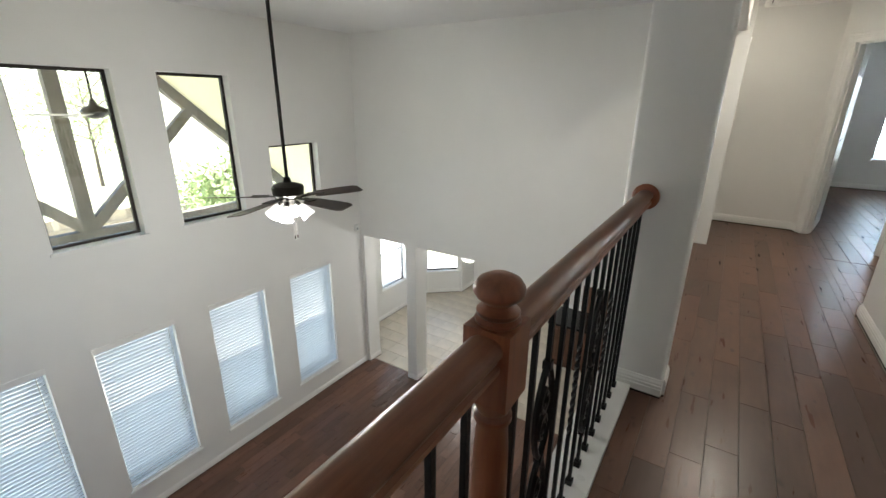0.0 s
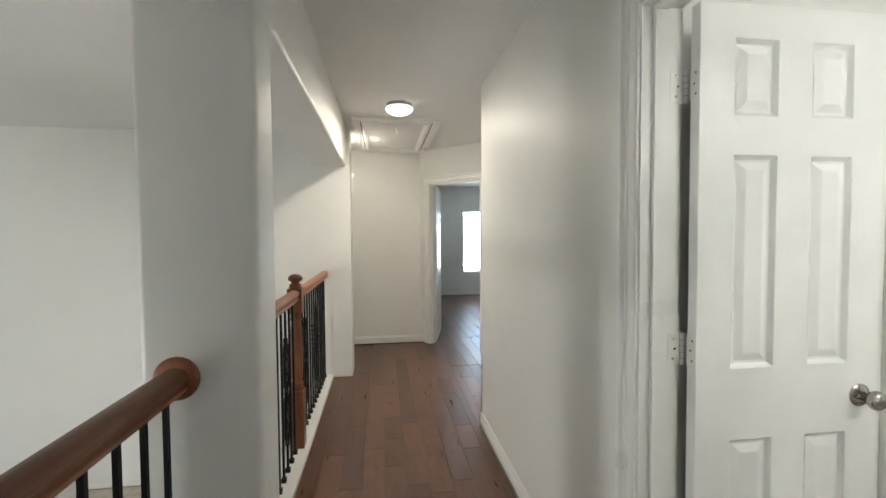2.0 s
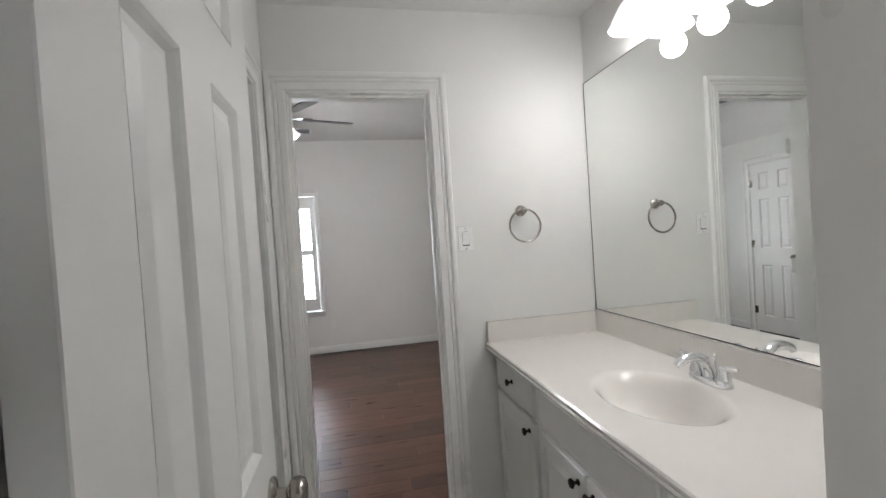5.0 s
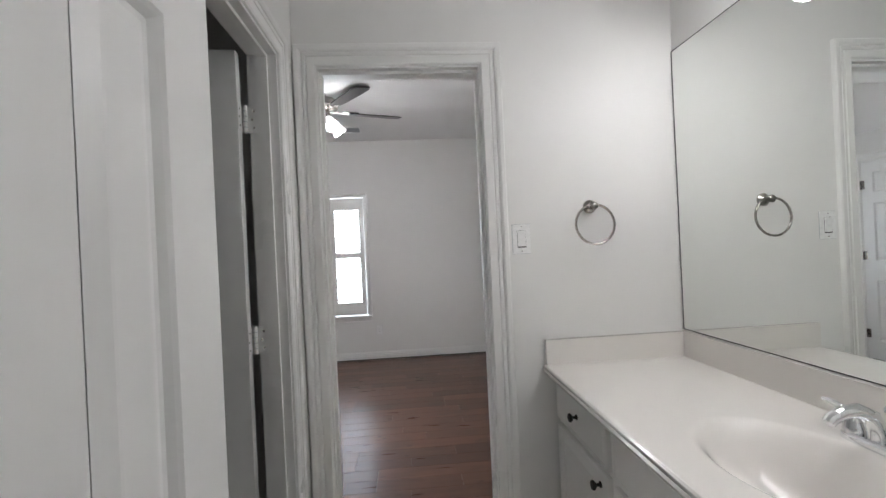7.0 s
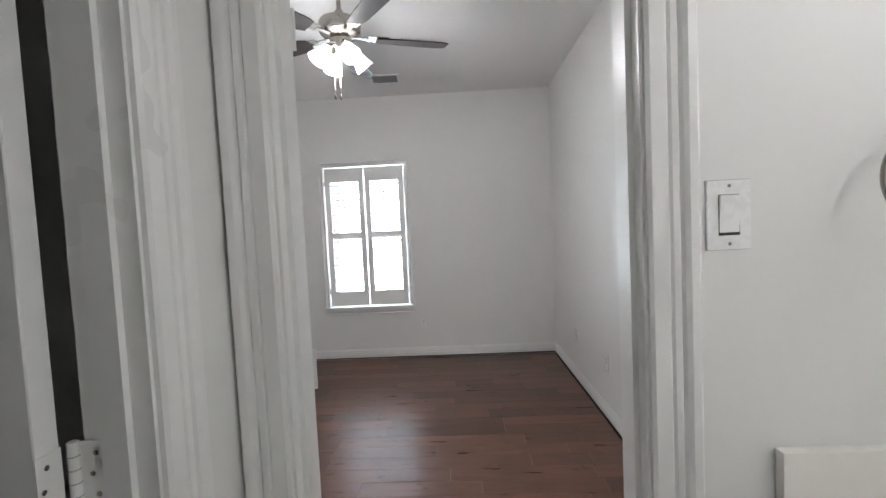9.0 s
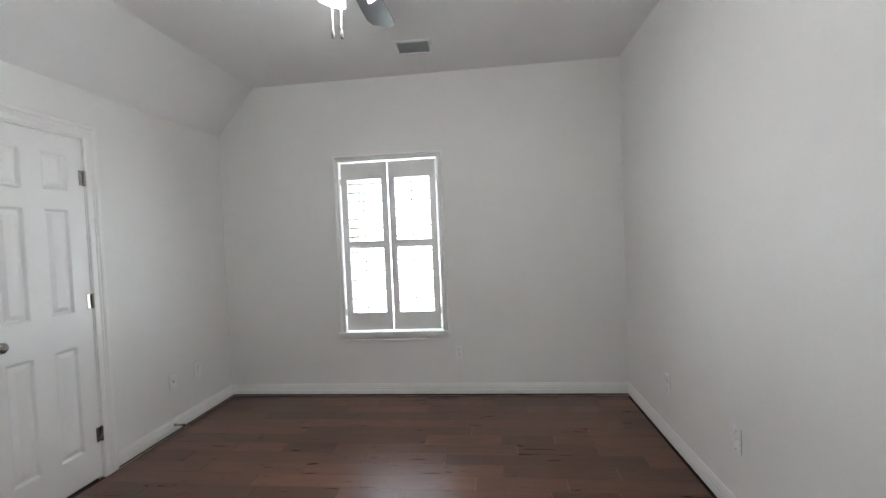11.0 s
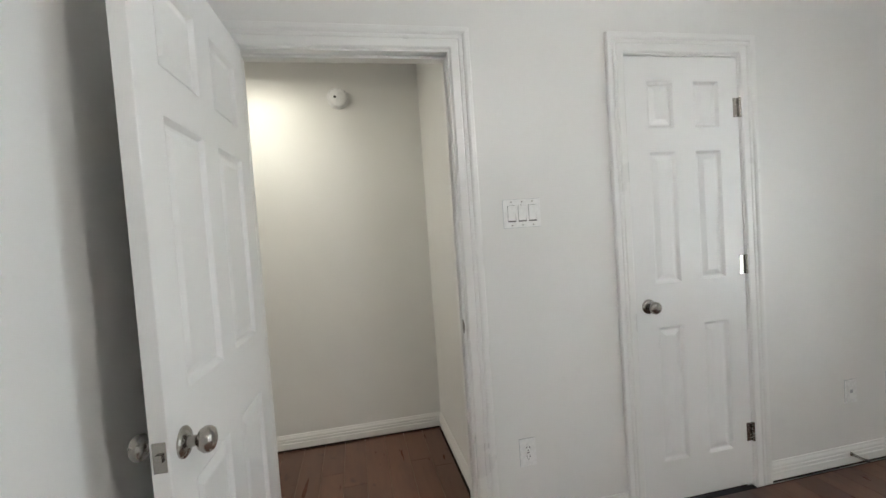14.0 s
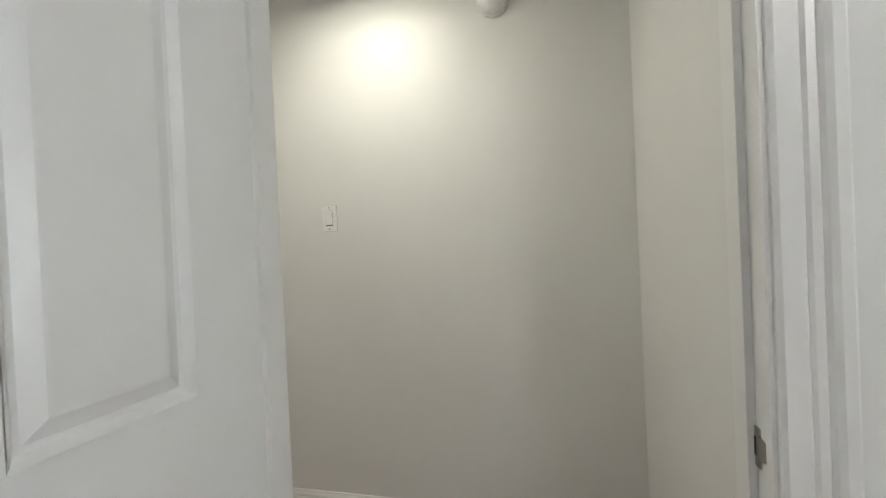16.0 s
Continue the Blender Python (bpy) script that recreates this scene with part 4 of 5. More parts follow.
# ---- ceiling fans ----
def blade_mesh(r0, r1, w0, w1, material):
    bm = bmesh.new()
    n = 10
    top = []
    for k in range(n + 1):
        f = k / n
        x = r0 + (r1 - r0) * f
        hwid = (w0 + (w1 - w0) * min(1, f * 1.6)) / 2
        if f > 0.9:
            hwid *= 0.93 if f < 0.99 else 0.72
        if f == 0:
            hwid *= 0.8
        top.append((x, hwid))
    outline = [(x, h) for x, h in top] + [(x, -h) for x, h in reversed(top)]
    rings(bm, [[(x, y, z + 0.18 * y) for x, y in outline] for z in (-0.003, 0.003)])
    return bm


def ceiling_fan(m, label, rod, motor_mat, blade_mat, iron_mat, turn, radius, blades, shades, shade_out):
    """Origin at the ceiling; the motor hangs rod metres below it."""
    d = thing("ceiling_fan", m, label, "ceiling fan", "ceiling fans")
    part("canopy", lathe(bmesh.new(), [(0.020, -0.055), (0.045, -0.045), (0.064, -0.020), (0.068, 0.0)], 24), motor_mat, d, "", True)
    part("downrod", lathe(bmesh.new(), [(0.0125, -rod), (0.0125, -0.04)], 12), motor_mat, d, "", True)
    z = -rod
    part("motor", lathe(bmesh.new(), [(0.05, z - 0.115), (0.095, z - 0.108), (0.112, z - 0.092), (0.116, z - 0.045), (0.108, z - 0.028), (0.075, z - 0.016), (0.03, z - 0.004), (0.022, z + 0.03), (0.013, z + 0.034)], 32), motor_mat, d, "", True)
    zb = z - 0.118
    for k in range(blades):
        a = turn + 360 * k / blades
        o = pose(0, 0, zb, 0, 0, a)
        bl = part("blade", blade_mesh(0.20, radius, 0.105, 0.135, blade_mat), blade_mat, d, "", False, o)
        bm = bmesh.new()
        box(bm, 0.06, 0.16, -0.014, 0.014, 0.002, 0.008)
        box(bm, 0.15, 0.27, -0.035, 0.035, 0.005, 0.010)
        part("blade_bracket", rounded(bm, 0.002, 1), iron_mat, bl)
    part("light_hub", lathe(bmesh.new(), [(0.012, z - 0.20), (0.03, z - 0.19), (0.045, z - 0.17), (0.05, z - 0.145), (0.06, z - 0.130), (0.055, z - 0.112)], 20), iron_mat, d, "", True)
    for k in range(shades):
        a = radians(turn + 36 + 360 * k / shades)
        o = pose(0, 0, 0, 0, 0, math.degrees(a)) @ pose(0.062, 0, z - 0.165) @ pose(0, 0, 0, 0, -shade_out)
        arm = part("lamp_arm", lathe(bmesh.new(), [(0.016, -0.03), (0.018, -0.005), (0.012, 0.02)], 12, o), iron_mat, d, "", True)
        prof = [(0.055, -0.125), (0.051, -0.112), (0.043, -0.085), (0.036, -0.055), (0.028, -0.03), (0.018, -0.018)]
        inner = [(r - 0.003, h) for r, h in reversed(prof)]
        bm = bmesh.new()
        segs = 20
        loops = [[o @ Vector((r * math.cos(2 * math.pi * q / segs), r * math.sin(2 * math.pi * q / segs), h)) for q in range(segs)] for r, h in inner + prof]
        vs = [[bm.verts.new(pt) for pt in lp] for lp in loops]
        for i in range(len(vs)):
            a1, b1 = vs[i], vs[(i + 1) % len(vs)]
            for q in range(segs):
                bm.faces.new((a1[q], a1[(q + 1) % segs], b1[(q + 1) % segs], b1[q]))
        part("glass_shade", bm, SHADE, arm, "lit bell-shaped frosted glass shade", True)
        part("bulb", lathe(bmesh.new(), [(0.001, -0.098), (0.016, -0.093), (0.024, -0.078), (0.022, -0.058), (0.012, -0.036), (0.010, -0.02)], 14, o), BULB, arm, "", True)
    for k, (x, y, n) in enumerate(((0.0, 0.045, 0.235), (0.008, 0.015, 0.235))):
        ch = part("pull_chain", tube(bmesh.new(), [(x, y, z - 0.185), (x, y, z - 0.185 - n)], 0.0012, 6), iron_mat, d, "", True)
        part("chain_pull", lathe(bmesh.new(), [(0.001, -0.03), (0.005, -0.028), (0.0058, -0.01), (0.003, 0.0)], 10, pose(x, y, z - 0.185 - n)), BRONZE, ch, "", True)
    return d


ceiling_fan(pose(-1.07, 3.545, HG), "black ceiling fan with brown blades and lit shades on a rod", HG - 0.86, BRONZE, BLADEW, BRONZE, 1, 0.60, 5, 4, 38)
ceiling_fan(pose(6.12, 3.845, HB), "brushed nickel ceiling fan with dark blades and lit glass shades", 0.20, NICKEL, BLADED, NICKEL, 0, 0.61, 5, 4, 40)


# ---- windows ----
def dark_window(run, s0, s1, z0, z1, deep, label, name, mid=False):
    """Dark metal frame set back in the opening, with its pane, and a white sill."""
    w = tagged(new(name), label, "window", "", "structure")
    w.matrix_basis = run.m(0)
    f = 0.032
    bm = bmesh.new()
    for a, b, c, d in ((s0, s0 + f, z0, z1), (s1 - f, s1, z0, z1), (s0 + f, s1 - f, z0, z0 + f), (s0 + f, s1 - f, z1 - f, z1)) + (((s0 + f, s1 - f, (z0 + z1) / 2 - 0.02, (z0 + z1) / 2 + 0.02),) if mid else ()):
        box(bm, a, b, -deep - 0.04, -deep, c, d)
    part("window_frame", bm, BRONZE, w)
    p = part("pane", block(s0 + f, s1 - f, -deep - 0.022, -deep - 0.018, z0 + f, z1 - f), GLASS, w)
    p.visible_shadow = False
    bm = block(s0 - 0.03, s1 + 0.03, 0.0015, 0.026, z0 - 0.028, z0 + 0.001, 0.005)
    box(bm, s0 + 0.001, s1 - 0.001, -deep, 0.0015, z0 - 0.018, z0 + 0.002)
    part("window_sill", bm, TRIM, w)
    return w


for k, (a, b, c, d) in enumerate(UP):
    dark_window(gw, GY - b, GY - a, c, d, 0.115, "tall fixed window in a dark bronze frame", "window_%d" % (k + 1))
for k, (a, b, c, d) in enumerate(LOW):
    dark_window(gw, GY - b, GY - a, c, d, 0.125, "lower window in a dark frame behind a blind", "window_%d" % (k + 4))


def blind(run, s0, s1, z0, z1, deep, n, tilt, label, drop=0.0):
    """Headrail, slats, bottom rail, ladder cords and wand."""
    b = thing("window_blind", run.m(s0, -deep), label, "window blind", "window blinds")
    w = s1 - s0
    part("headrail", block(-0.012, w + 0.012, -0.012, 0.062, z1 - 0.062, z1 - 0.002, 0.006), TRIM, b, "white valance")
    data = bpy.data.meshes.new("slat")
    bm = bmesh.new()
    prof = [(-0.024, 0.0), (-0.012, 0.0022), (0.0, 0.003), (0.012, 0.0022), (0.024, 0.0)]
    prof = prof + [(y, z - 0.0018) for y, z in reversed(prof)]
    rings(bm, [[(x, y * math.cos(tilt) - z * math.sin(tilt), y * math.sin(tilt) + z * math.cos(tilt)) for y, z in prof] for x in (0.008, w - 0.008)])
    bmesh.ops.recalc_face_normals(bm, faces=bm.faces[:])
    bm.to_mesh(data)
    bm.free()
    data.materials.append(SLAT)
    for k in range(n):
        z = z1 - 0.075 - (z1 - 0.075 - z0 - 0.03) * k / (n - 1)
        piece("slat", data, b, pose(random.uniform(-0.001, 0.001), 0.025, z, random.uniform(-1.5, 1.5)))
    part("bottom_rail", block(0.006, w - 0.006, 0.004, 0.046, z0 + 0.004, z0 + 0.022, 0.004), TRIM, b)
    for x in (0.12, w - 0.12):
        bm = bmesh.new()
        for y in (0.001, 0.049):
            tube(bm, [(x, y, z0 + 0.02), (x, y, z1 - 0.06)], 0.0009, 5)
        part("ladder_cord", bm, TRIM, b)
    part("tilt_wand", tube(bmesh.new(), [(0.07, 0.058, z1 - 0.06), (0.07, 0.060, z1 - 1.1)], 0.004, 6), TRIM, b)
    return b


for a, b, c, d in LOW:
    blind(gw, GY - b + 0.004, GY - a - 0.004, c, d, 0.055, 42, radians(76), "white slatted blind lowered over the window, daylight behind")
fw = Run((5.6, 12.0), (1.4, 12.0))
dark_window(fw, 1.10, 1.88, 0.52, 1.95, 0.09, "window of the far room behind a blind", "window_8", True)
blind(fw, 1.104, 1.876, 0.52, 1.95, 0.05, 32, radians(45), "white slatted blind over the far room window")
bw = Run((-4.3, 9.9), (-4.3, 6.84))
dark_window(bw, 0.88, 1.73, -2.6, -1.02, 0.09, "wide breakfast room window", "window_9", True)
blind(bw, 0.884, 1.726, -2.6, -1.02, 0.05, 34, radians(40), "white slatted blind over the breakfast window")
dark_window(bd, 0.08, 0.94, -2.70, -1.05, 0.09, "breakfast bay window", "window_10")

# bedroom window with plantation shutters
WA, WB, WZ0, WZ1 = 3.79 - YS + 0.1, 4.65 - YS + 0.1, 0.565, 2.058
win = tagged(new("window_11"), "white double-hung bedroom window behind shutters", "window", "", "structure")
win.matrix_basis = rw.m(0)
bm = bmesh.new()
f = 0.03
for a, b, c, d in ((WA, WA + f, WZ0, WZ1), (WB - f, WB, WZ0, WZ1), (WA + f, WB - f, WZ0, WZ0 + f), (WA + f, WB - f, WZ1 - f, WZ1), (WA + f, WB - f, 1.29, 1.33)):
    box(bm, a, b, -0.145, -0.105, c, d)
part("window_frame", bm, TRIM, win)
p = part("pane", block(WA + f, WB - f, -0.127, -0.123, WZ0 + f, WZ1 - f), GLASS, win)
p.visible_shadow = False
part("window_sill", block(WA - 0.055, WB + 0.060, 0.0015, 0.045, WZ0 - 0.026, WZ0, 0.006), TRIM, win)
part("apron", sweep(bmesh.new(), [(0, 0), (0.012, 0.0), (0.014, 0.012), (0.010, 0.02), (0.015, 0.035), (0.016, 0.058), (0, 0.058)], rw.at(WA - 0.04, 0.001, WZ0 - 0.086), rw.at(WB + 0.045, 0.001, WZ0 - 0.086), rw.n, (0, 0, 1)), TRIM, None).matrix_basis = Matrix()
ap = bpy.data.objects["apron"]
ap.parent = win
ap.matrix_parent_inverse = rw.m(0).inverted()
casing(rw, WA - 0.002, WB + 0.002, WZ1, 0.0, 1, WZ0 + 0.001, "white fluted casing round the bedroom window", False, 0.58)

def louver_mesh(w, tilt):
    bm = bmesh.new()
    prof = [(0.038 * math.cos(q), 0.0070 * math.sin(q)) for q in [2 * math.pi * k / 12 for k in range(12)]]
    rings(bm, [[(x, y * math.cos(tilt) - z * math.sin(tilt), y * math.sin(tilt) + z * math.cos(tilt)) for y, z in prof] for x in (-w / 2, w / 2)])
    bmesh.ops.recalc_face_normals(bm, faces=bm.faces[:])
    d = bpy.data.meshes.new("louver")
    bm.to_mesh(d)
    bm.free()
    d.materials.append(LOUVER)
    d.polygons.foreach_set("use_smooth", [True] * len(d.polygons))
    d.set_sharp_from_angle(angle=radians(50))
    return d


lw = (WB - WA - 0.036) / 2
lou = louver_mesh(lw - 0.112, radians(4))
for k in (0, 1):
    x0 = WA + 0.013 + k * (lw + 0.010)
    x1 = x0 + lw
    sh = thing("plantation_shutter", rw.m(0, -0.03), "white plantation shutter leaf with open louvers in the window", "shutter", "plantation shutters")
    z0, z1 = WZ0 + 0.012, WZ1 - 0.014
    for nm, r in (("stile", (x0, x0 + 0.055, z0, z1)), ("stile", (x1 - 0.055, x1, z0, z1)), ("top_rail", (x0 + 0.055, x1 - 0.055, z1 - 0.145, z1)), ("middle_rail", (x0 + 0.055, x1 - 0.055, 1.305, 1.362)), ("bottom_rail", (x0 + 0.055, x1 - 0.055, z0, z0 + 0.155))):
        part(nm, block(r[0], r[1], 0.0, 0.028, r[2], r[3], 0.003), TRIM, sh)
    for c, d in ((z0 + 0.155, 1.305), (1.362, z1 - 0.145)):
        n = 7
        for i in range(n):
            z = c + (i + 0.5) * (d - c) / n
            piece("louver", lou, sh, pose((x0 + x1) / 2, 0.014, z, random.uniform(-1, 1)))
        part("tilt_rod", block((x0 + x1) / 2 - 0.0045, (x0 + x1) / 2 + 0.0045, 0.056, 0.065, c + 0.02, d - 0.01, 0.002), TRIM, sh)
    for z in (z0 + 0.16, z1 - 0.16):
        xx = x0 - 0.006 if k == 0 else x1 + 0.006
        part("hinge", block(xx - 0.006, xx + 0.006, 0.022, 0.031, z - 0.03, z + 0.03, 0.002), TRIM, sh)

# ---- bathroom ----
VX0, VX1, VF, VT = XR2 + 0.003, XB - 0.003, 2.66, 0.834


def cabinet_front(parent, name, x0, x1, z0, z1, raised, knob=None):
    bm = bmesh.new()
    steps = [(0.0, 0.0), (0.0, 0.014), (0.003, 0.018), (0.006, 0.0185)]
    if raised:
        steps += [(0.045, 0.0185), (0.050, 0.012), (0.055, 0.012), (0.078, 0.017), (0.080, 0.0175)]
    else:
        steps += [(0.012, 0.0185), (0.016, 0.0165), (0.020, 0.0185)]
    loops = [[(x0 + i, VF + y, z0 + i), (x1 - i, VF + y, z0 + i), (x1 - i, VF + y, z1 - i), (x0 + i, VF + y, z1 - i)] for i, y in steps]
    rings(bm, loops)
    f = part(name, bm, TRIM, parent)
    if knob:
        prof = [(0.010, 0.0), (0.010, 0.003), (0.005, 0.006), (0.005, 0.014), (0.012, 0.019), (0.0155, 0.024), (0.013, 0.029), (0.001, 0.031)]
        part("knob", lathe(bmesh.new(), prof, 18, Matrix.Translation((knob[0], VF + 0.0185, knob[1])) @ pose(0, 0, 0, -90)), BRONZE, f, "round dark bronze knob", True)
    return f


def cabinet_unit(x0, x1, label, hollow=False):
    c = thing("vanity_cabinet", pose(0, 0, 0), label, "cabinet", "vanity cabinets")
    bm = bmesh.new()
    if hollow:
        y0 = YM + 0.003
        for q in ((x0, x0 + 0.016, y0, VF, 0.10, VT), (x1 - 0.016, x1, y0, VF, 0.10, VT), (x0 + 0.016, x1 - 0.016, VF - 0.018, VF, 0.10, VT), (x0 + 0.016, x1 - 0.016, y0, y0 + 0.006, 0.10, VT), (x0 + 0.016, x1 - 0.016, y0 + 0.006, VF - 0.018, 0.10, 0.118)):
            box(bm, *q)
    else:
        box(bm, x0, x1, YM + 0.003, VF, 0.10, VT)
    part("body", bm, TRIM, c)
    part("toe_kick", block(x0, x1, YM + 0.003, VF - 0.07, 0.0, 0.10), TRIM, c)
    return c


c = cabinet_unit(3.975, VX1, "white painted vanity cabinet with a drawer over a door")
cabinet_front(c, "drawer_front", 3.995, VX1 - 0.022, 0.668, 0.820, False, (4.215, 0.746))
cabinet_front(c, "cabinet_door", 3.995, VX1 - 0.022, 0.125, 0.646, True, (4.040, 0.606))
c = cabinet_unit(3.262, 3.974, "white painted sink cabinet with a false front over two doors", True)
cabinet_front(c, "false_front", 3.280, 3.956, 0.668, 0.820, False)
cabinet_front(c, "cabinet_door", 3.280, 3.614, 0.125, 0.646, True, (3.575, 0.606))
cabinet_front(c, "cabinet_door", 3.622, 3.956, 0.125, 0.646, True, (3.662, 0.606))
c = cabinet_unit(VX0, 3.261, "white painted vanity cabinet with a drawer over a door")
cabinet_front(c, "drawer_front", VX0 + 0.022, 3.241, 0.668, 0.820, False, (3.0, 0.746))
cabinet_front(c, "cabinet_door", VX0 + 0.022, 3.241, 0.125, 0.646, True, (3.19, 0.606))

# countertop with moulded-in oval basin and splashes
top = thing("countertop", pose(0, 0, 0), "glossy off-white cultured marble vanity top with an oval basin", "countertop")
CB, CT = VT + 0.001, 0.871
BX, BY, BA, BB = 3.605, 2.435, 0.222, 0.160
bm = bmesh.new()
N = 64
ys0, ys1 = YM + 0.004, 2.70
outer = []
for k in range(N):
    a = 2 * math.pi * k / N
    dx, dy = math.cos(a), math.sin(a)
    sx = ((VX1 - BX) if dx > 0 else (BX - VX0)) / max(abs(dx), 1e-6)
    sy = ((ys1 - BY) if dy > 0 else (BY - ys0)) / max(abs(dy), 1e-6)
    s = min(sx, sy)
    outer.append((BX + dx * s, BY + dy * s))
corner = lambda px, py: min(range(N), key=lambda i: (outer[i][0] - px) ** 2 + (outer[i][1] - py) ** 2)
for cx, cy in ((VX0, ys0), (VX0, ys1), (VX1, ys0), (VX1, ys1)):
    outer[corner(cx, cy)] = (cx, cy)
prof = [(1.12, 0.0), (1.08, -0.0008), (1.04, -0.0030), (0.99, -0.0085), (0.92, -0.021), (0.83, -0.043), (0.71, -0.074), (0.56, -0.104), (0.38, -0.126), (0.22, -0.135), (0.12, -0.138)]
loops = [[(x, y, CT) for x, y in outer]] + [[(BX + BA * r * math.cos(2 * math.pi * k / N), BY + BB * r * math.sin(2 * math.pi * k / N), CT + z) for k in range(N)] for r, z in prof]
rings(bm, loops, caps=False)
part("top_surface", bm, STONE, top, "", True)
edge = [(0.0, 0.0), (0.010, 0.0), (0.017, 0.005), (0.019, 0.013), (0.013, 0.018), (0.017, 0.023), (0.017, 0.031), (0.012, 0.036), (0.0, 0.037)]
part("front_edge", sweep(bmesh.new(), edge, (VX0, ys1, CB), (VX1, ys1, CB), (0, 1, 0), (0, 0, 1)), STONE, top, "", True)
part("underside", block(VX0, VX1, VF + 0.0, ys1, CB, CB + 0.02), STONE, top)
part("back_splash", block(VX0, VX1, YM + 0.002, YM + 0.022, CT - 0.001, 0.975, 0.003), STONE, top)
part("side_splash", block(VX1 - 0.02, VX1, YM + 0.0225, ys1 + 0.008, CT - 0.001, 0.972, 0.003), STONE, top)
part("drain", lathe(bmesh.new(), [(0.001, 0.0), (0.022, 0.0), (0.030, 0.004), (0.031, 0.008), (0.028, 0.008), (0.020, 0.005), (0.001, 0.005)][::-1], 24, pose(BX, BY, CT - 0.146)), CHROME, top, "chrome drain", True)

fa = thing("faucet", pose(3.62, 2.225, CT), "chrome two-handle basin faucet", "faucet")
bm = bmesh.new()
rings(bm, [[(x * k, y * k, z) for x, y in [(0.080 * math.copysign(abs(math.cos(q)) ** 0.6, math.cos(q)), 0.028 * math.copysign(abs(math.sin(q)) ** 0.8, math.sin(q))) for q in [2 * math.pi * i / 28 for i in range(28)]]] for k, z in ((1, 0.0), (1, 0.010), (0.95, 0.017), (0.86, 0.020))])
part("base", bm, CHROME, fa, "", True)
bm = bmesh.new()
tube(bm, [(0, 0, 0.015), (0, 0.003, 0.04), (0, 0.02, 0.072), (0, 0.05, 0.088), (0, 0.085, 0.086), (0, 0.112, 0.074), (0, 0.120, 0.066)], [0.022, 0.020, 0.0185, 0.0165, 0.015, 0.0135, 0.012], 14)
part("spout", bm, CHROME, fa, "", True)
for s in (-1, 1):
    h = part("handle_base", lathe(bmesh.new(), [(0.024, 0.016), (0.023, 0.030), (0.018, 0.045), (0.017, 0.056), (0.012, 0.063), (0.001, 0.066)], 20, pose(s * 0.052, 0, 0)), CHROME, fa, "", True)
    bm = tube(bmesh.new(), [(s * 0.052, 0, 0.056), (s * 0.075, 0.004, 0.064), (s * 0.105, 0.010, 0.072), (s * 0.118, 0.012, 0.073)], [0.010, 0.0085, 0.0075, 0.004], 10)
    part("lever", bm, CHROME, h, "", True)
part("lift_rod", lathe(bmesh.new(), [(0.003, 0.0), (0.003, 0.075), (0.006, 0.078), (0.007, 0.084), (0.004, 0.090), (0.001, 0.091)], 10, pose(0, -0.022, 0.0)), CHROME, fa, "", True)

mi = thing("wall_mirror", pose(0, 0, 0), "large frameless mirror over the vanity", "mirror")
part("glass", block(VX0 + 0.02, XB - 0.008, YM + 0.002, YM + 0.008, 0.981, 2.118), MIRROR, mi)
bm = bmesh.new()
for a, b, c, d in ((VX0 + 0.0165, VX0 + 0.02, 0.978, 2.121), (XB - 0.008, XB - 0.0045, 0.978, 2.121), (VX0 + 0.02, XB - 0.008, 0.978, 0.981), (VX0 + 0.02, XB - 0.008, 2.118, 2.121)):
    box(bm, a, b, YM + 0.001, YM + 0.0085, c, d)
part("edge", bm, SLOT, mi, "dark mirror edge")

tr = thing("towel_ring", pose(XB, 2.497, 1.497, 0, 0, 90), "brushed nickel towel ring on the wall", "towel ring")
part("mount", lathe(bmesh.new(), [(0.027, 0.0), (0.027, 0.006), (0.022, 0.010), (0.013, 0.018), (0.011, 0.034), (0.015, 0.040), (0.016, 0.050), (0.010, 0.056), (0.001, 0.057)], 22, pose(0, 0, 0, -90)), NICKEL, tr, "", True)
ring = [(0.078 * math.sin(2 * math.pi * k / 48), 0.046 + 0.010 * (1 - math.cos(2 * math.pi * k / 48)) / 2, -0.074 + 0.078 * math.cos(2 * math.pi * k / 48)) for k in range(49)]
part("ring", tube(bmesh.new(), ring, 0.0048, 10), NICKEL, tr, "", True)

vl = thing("vanity_light", pose(3.645, YM, 2.303), "dark bronze vanity light bar with four lit bell shades", "vanity light")
part("backplate", block(-0.33, 0.33, 0.001, 0.022, -0.045, 0.045, 0.010, 3), BRONZE, vl, "", True)
for k in range(4):
    x = (k - 1.5) * 0.19
    arm = part("arm", tube(bmesh.new(), [(x, 0.02, 0.0), (x, 0.06, 0.012), (x, 0.088, 0.0), (x, 0.092, -0.04)], 0.008, 10), BRONZE, vl, "", True)
    o = pose(x, 0.092, -0.045)
    prof = [(0.086, -0.110), (0.083, -0.103), (0.073, -0.083), (0.060, -0.058), (0.047, -0.036), (0.033, -0.016), (0.020, -0.004), (0.018, 0.0)]
    inner = [(r - 0.003, z) for r, z in reversed(prof)]
    bm = bmesh.new()
    vs = [[bm.verts.new(o @ Vector((r * math.cos(2 * math.pi * q / 24), r * math.sin(2 * math.pi * q / 24), h))) for q in range(24)] for r, h in inner + prof]
    for i in range(len(vs)):
        a1, b1 = vs[i], vs[(i + 1) % len(vs)]
        for q in range(24):
            bm.faces.new((a1[q], a1[(q + 1) % 24], b1[(q + 1) % 24], b1[q]))
    part("glass_shade", bm, SHADE, arm, "lit bell-shaped frosted glass shade", True)
    part("bulb", lathe(bmesh.new(), [(0.001, -0.100), (0.018, -0.094), (0.027, -0.076), (0.024, -0.052), (0.014, -0.030), (0.012, -0.008)], 16, o), BULB, arm, "", True)

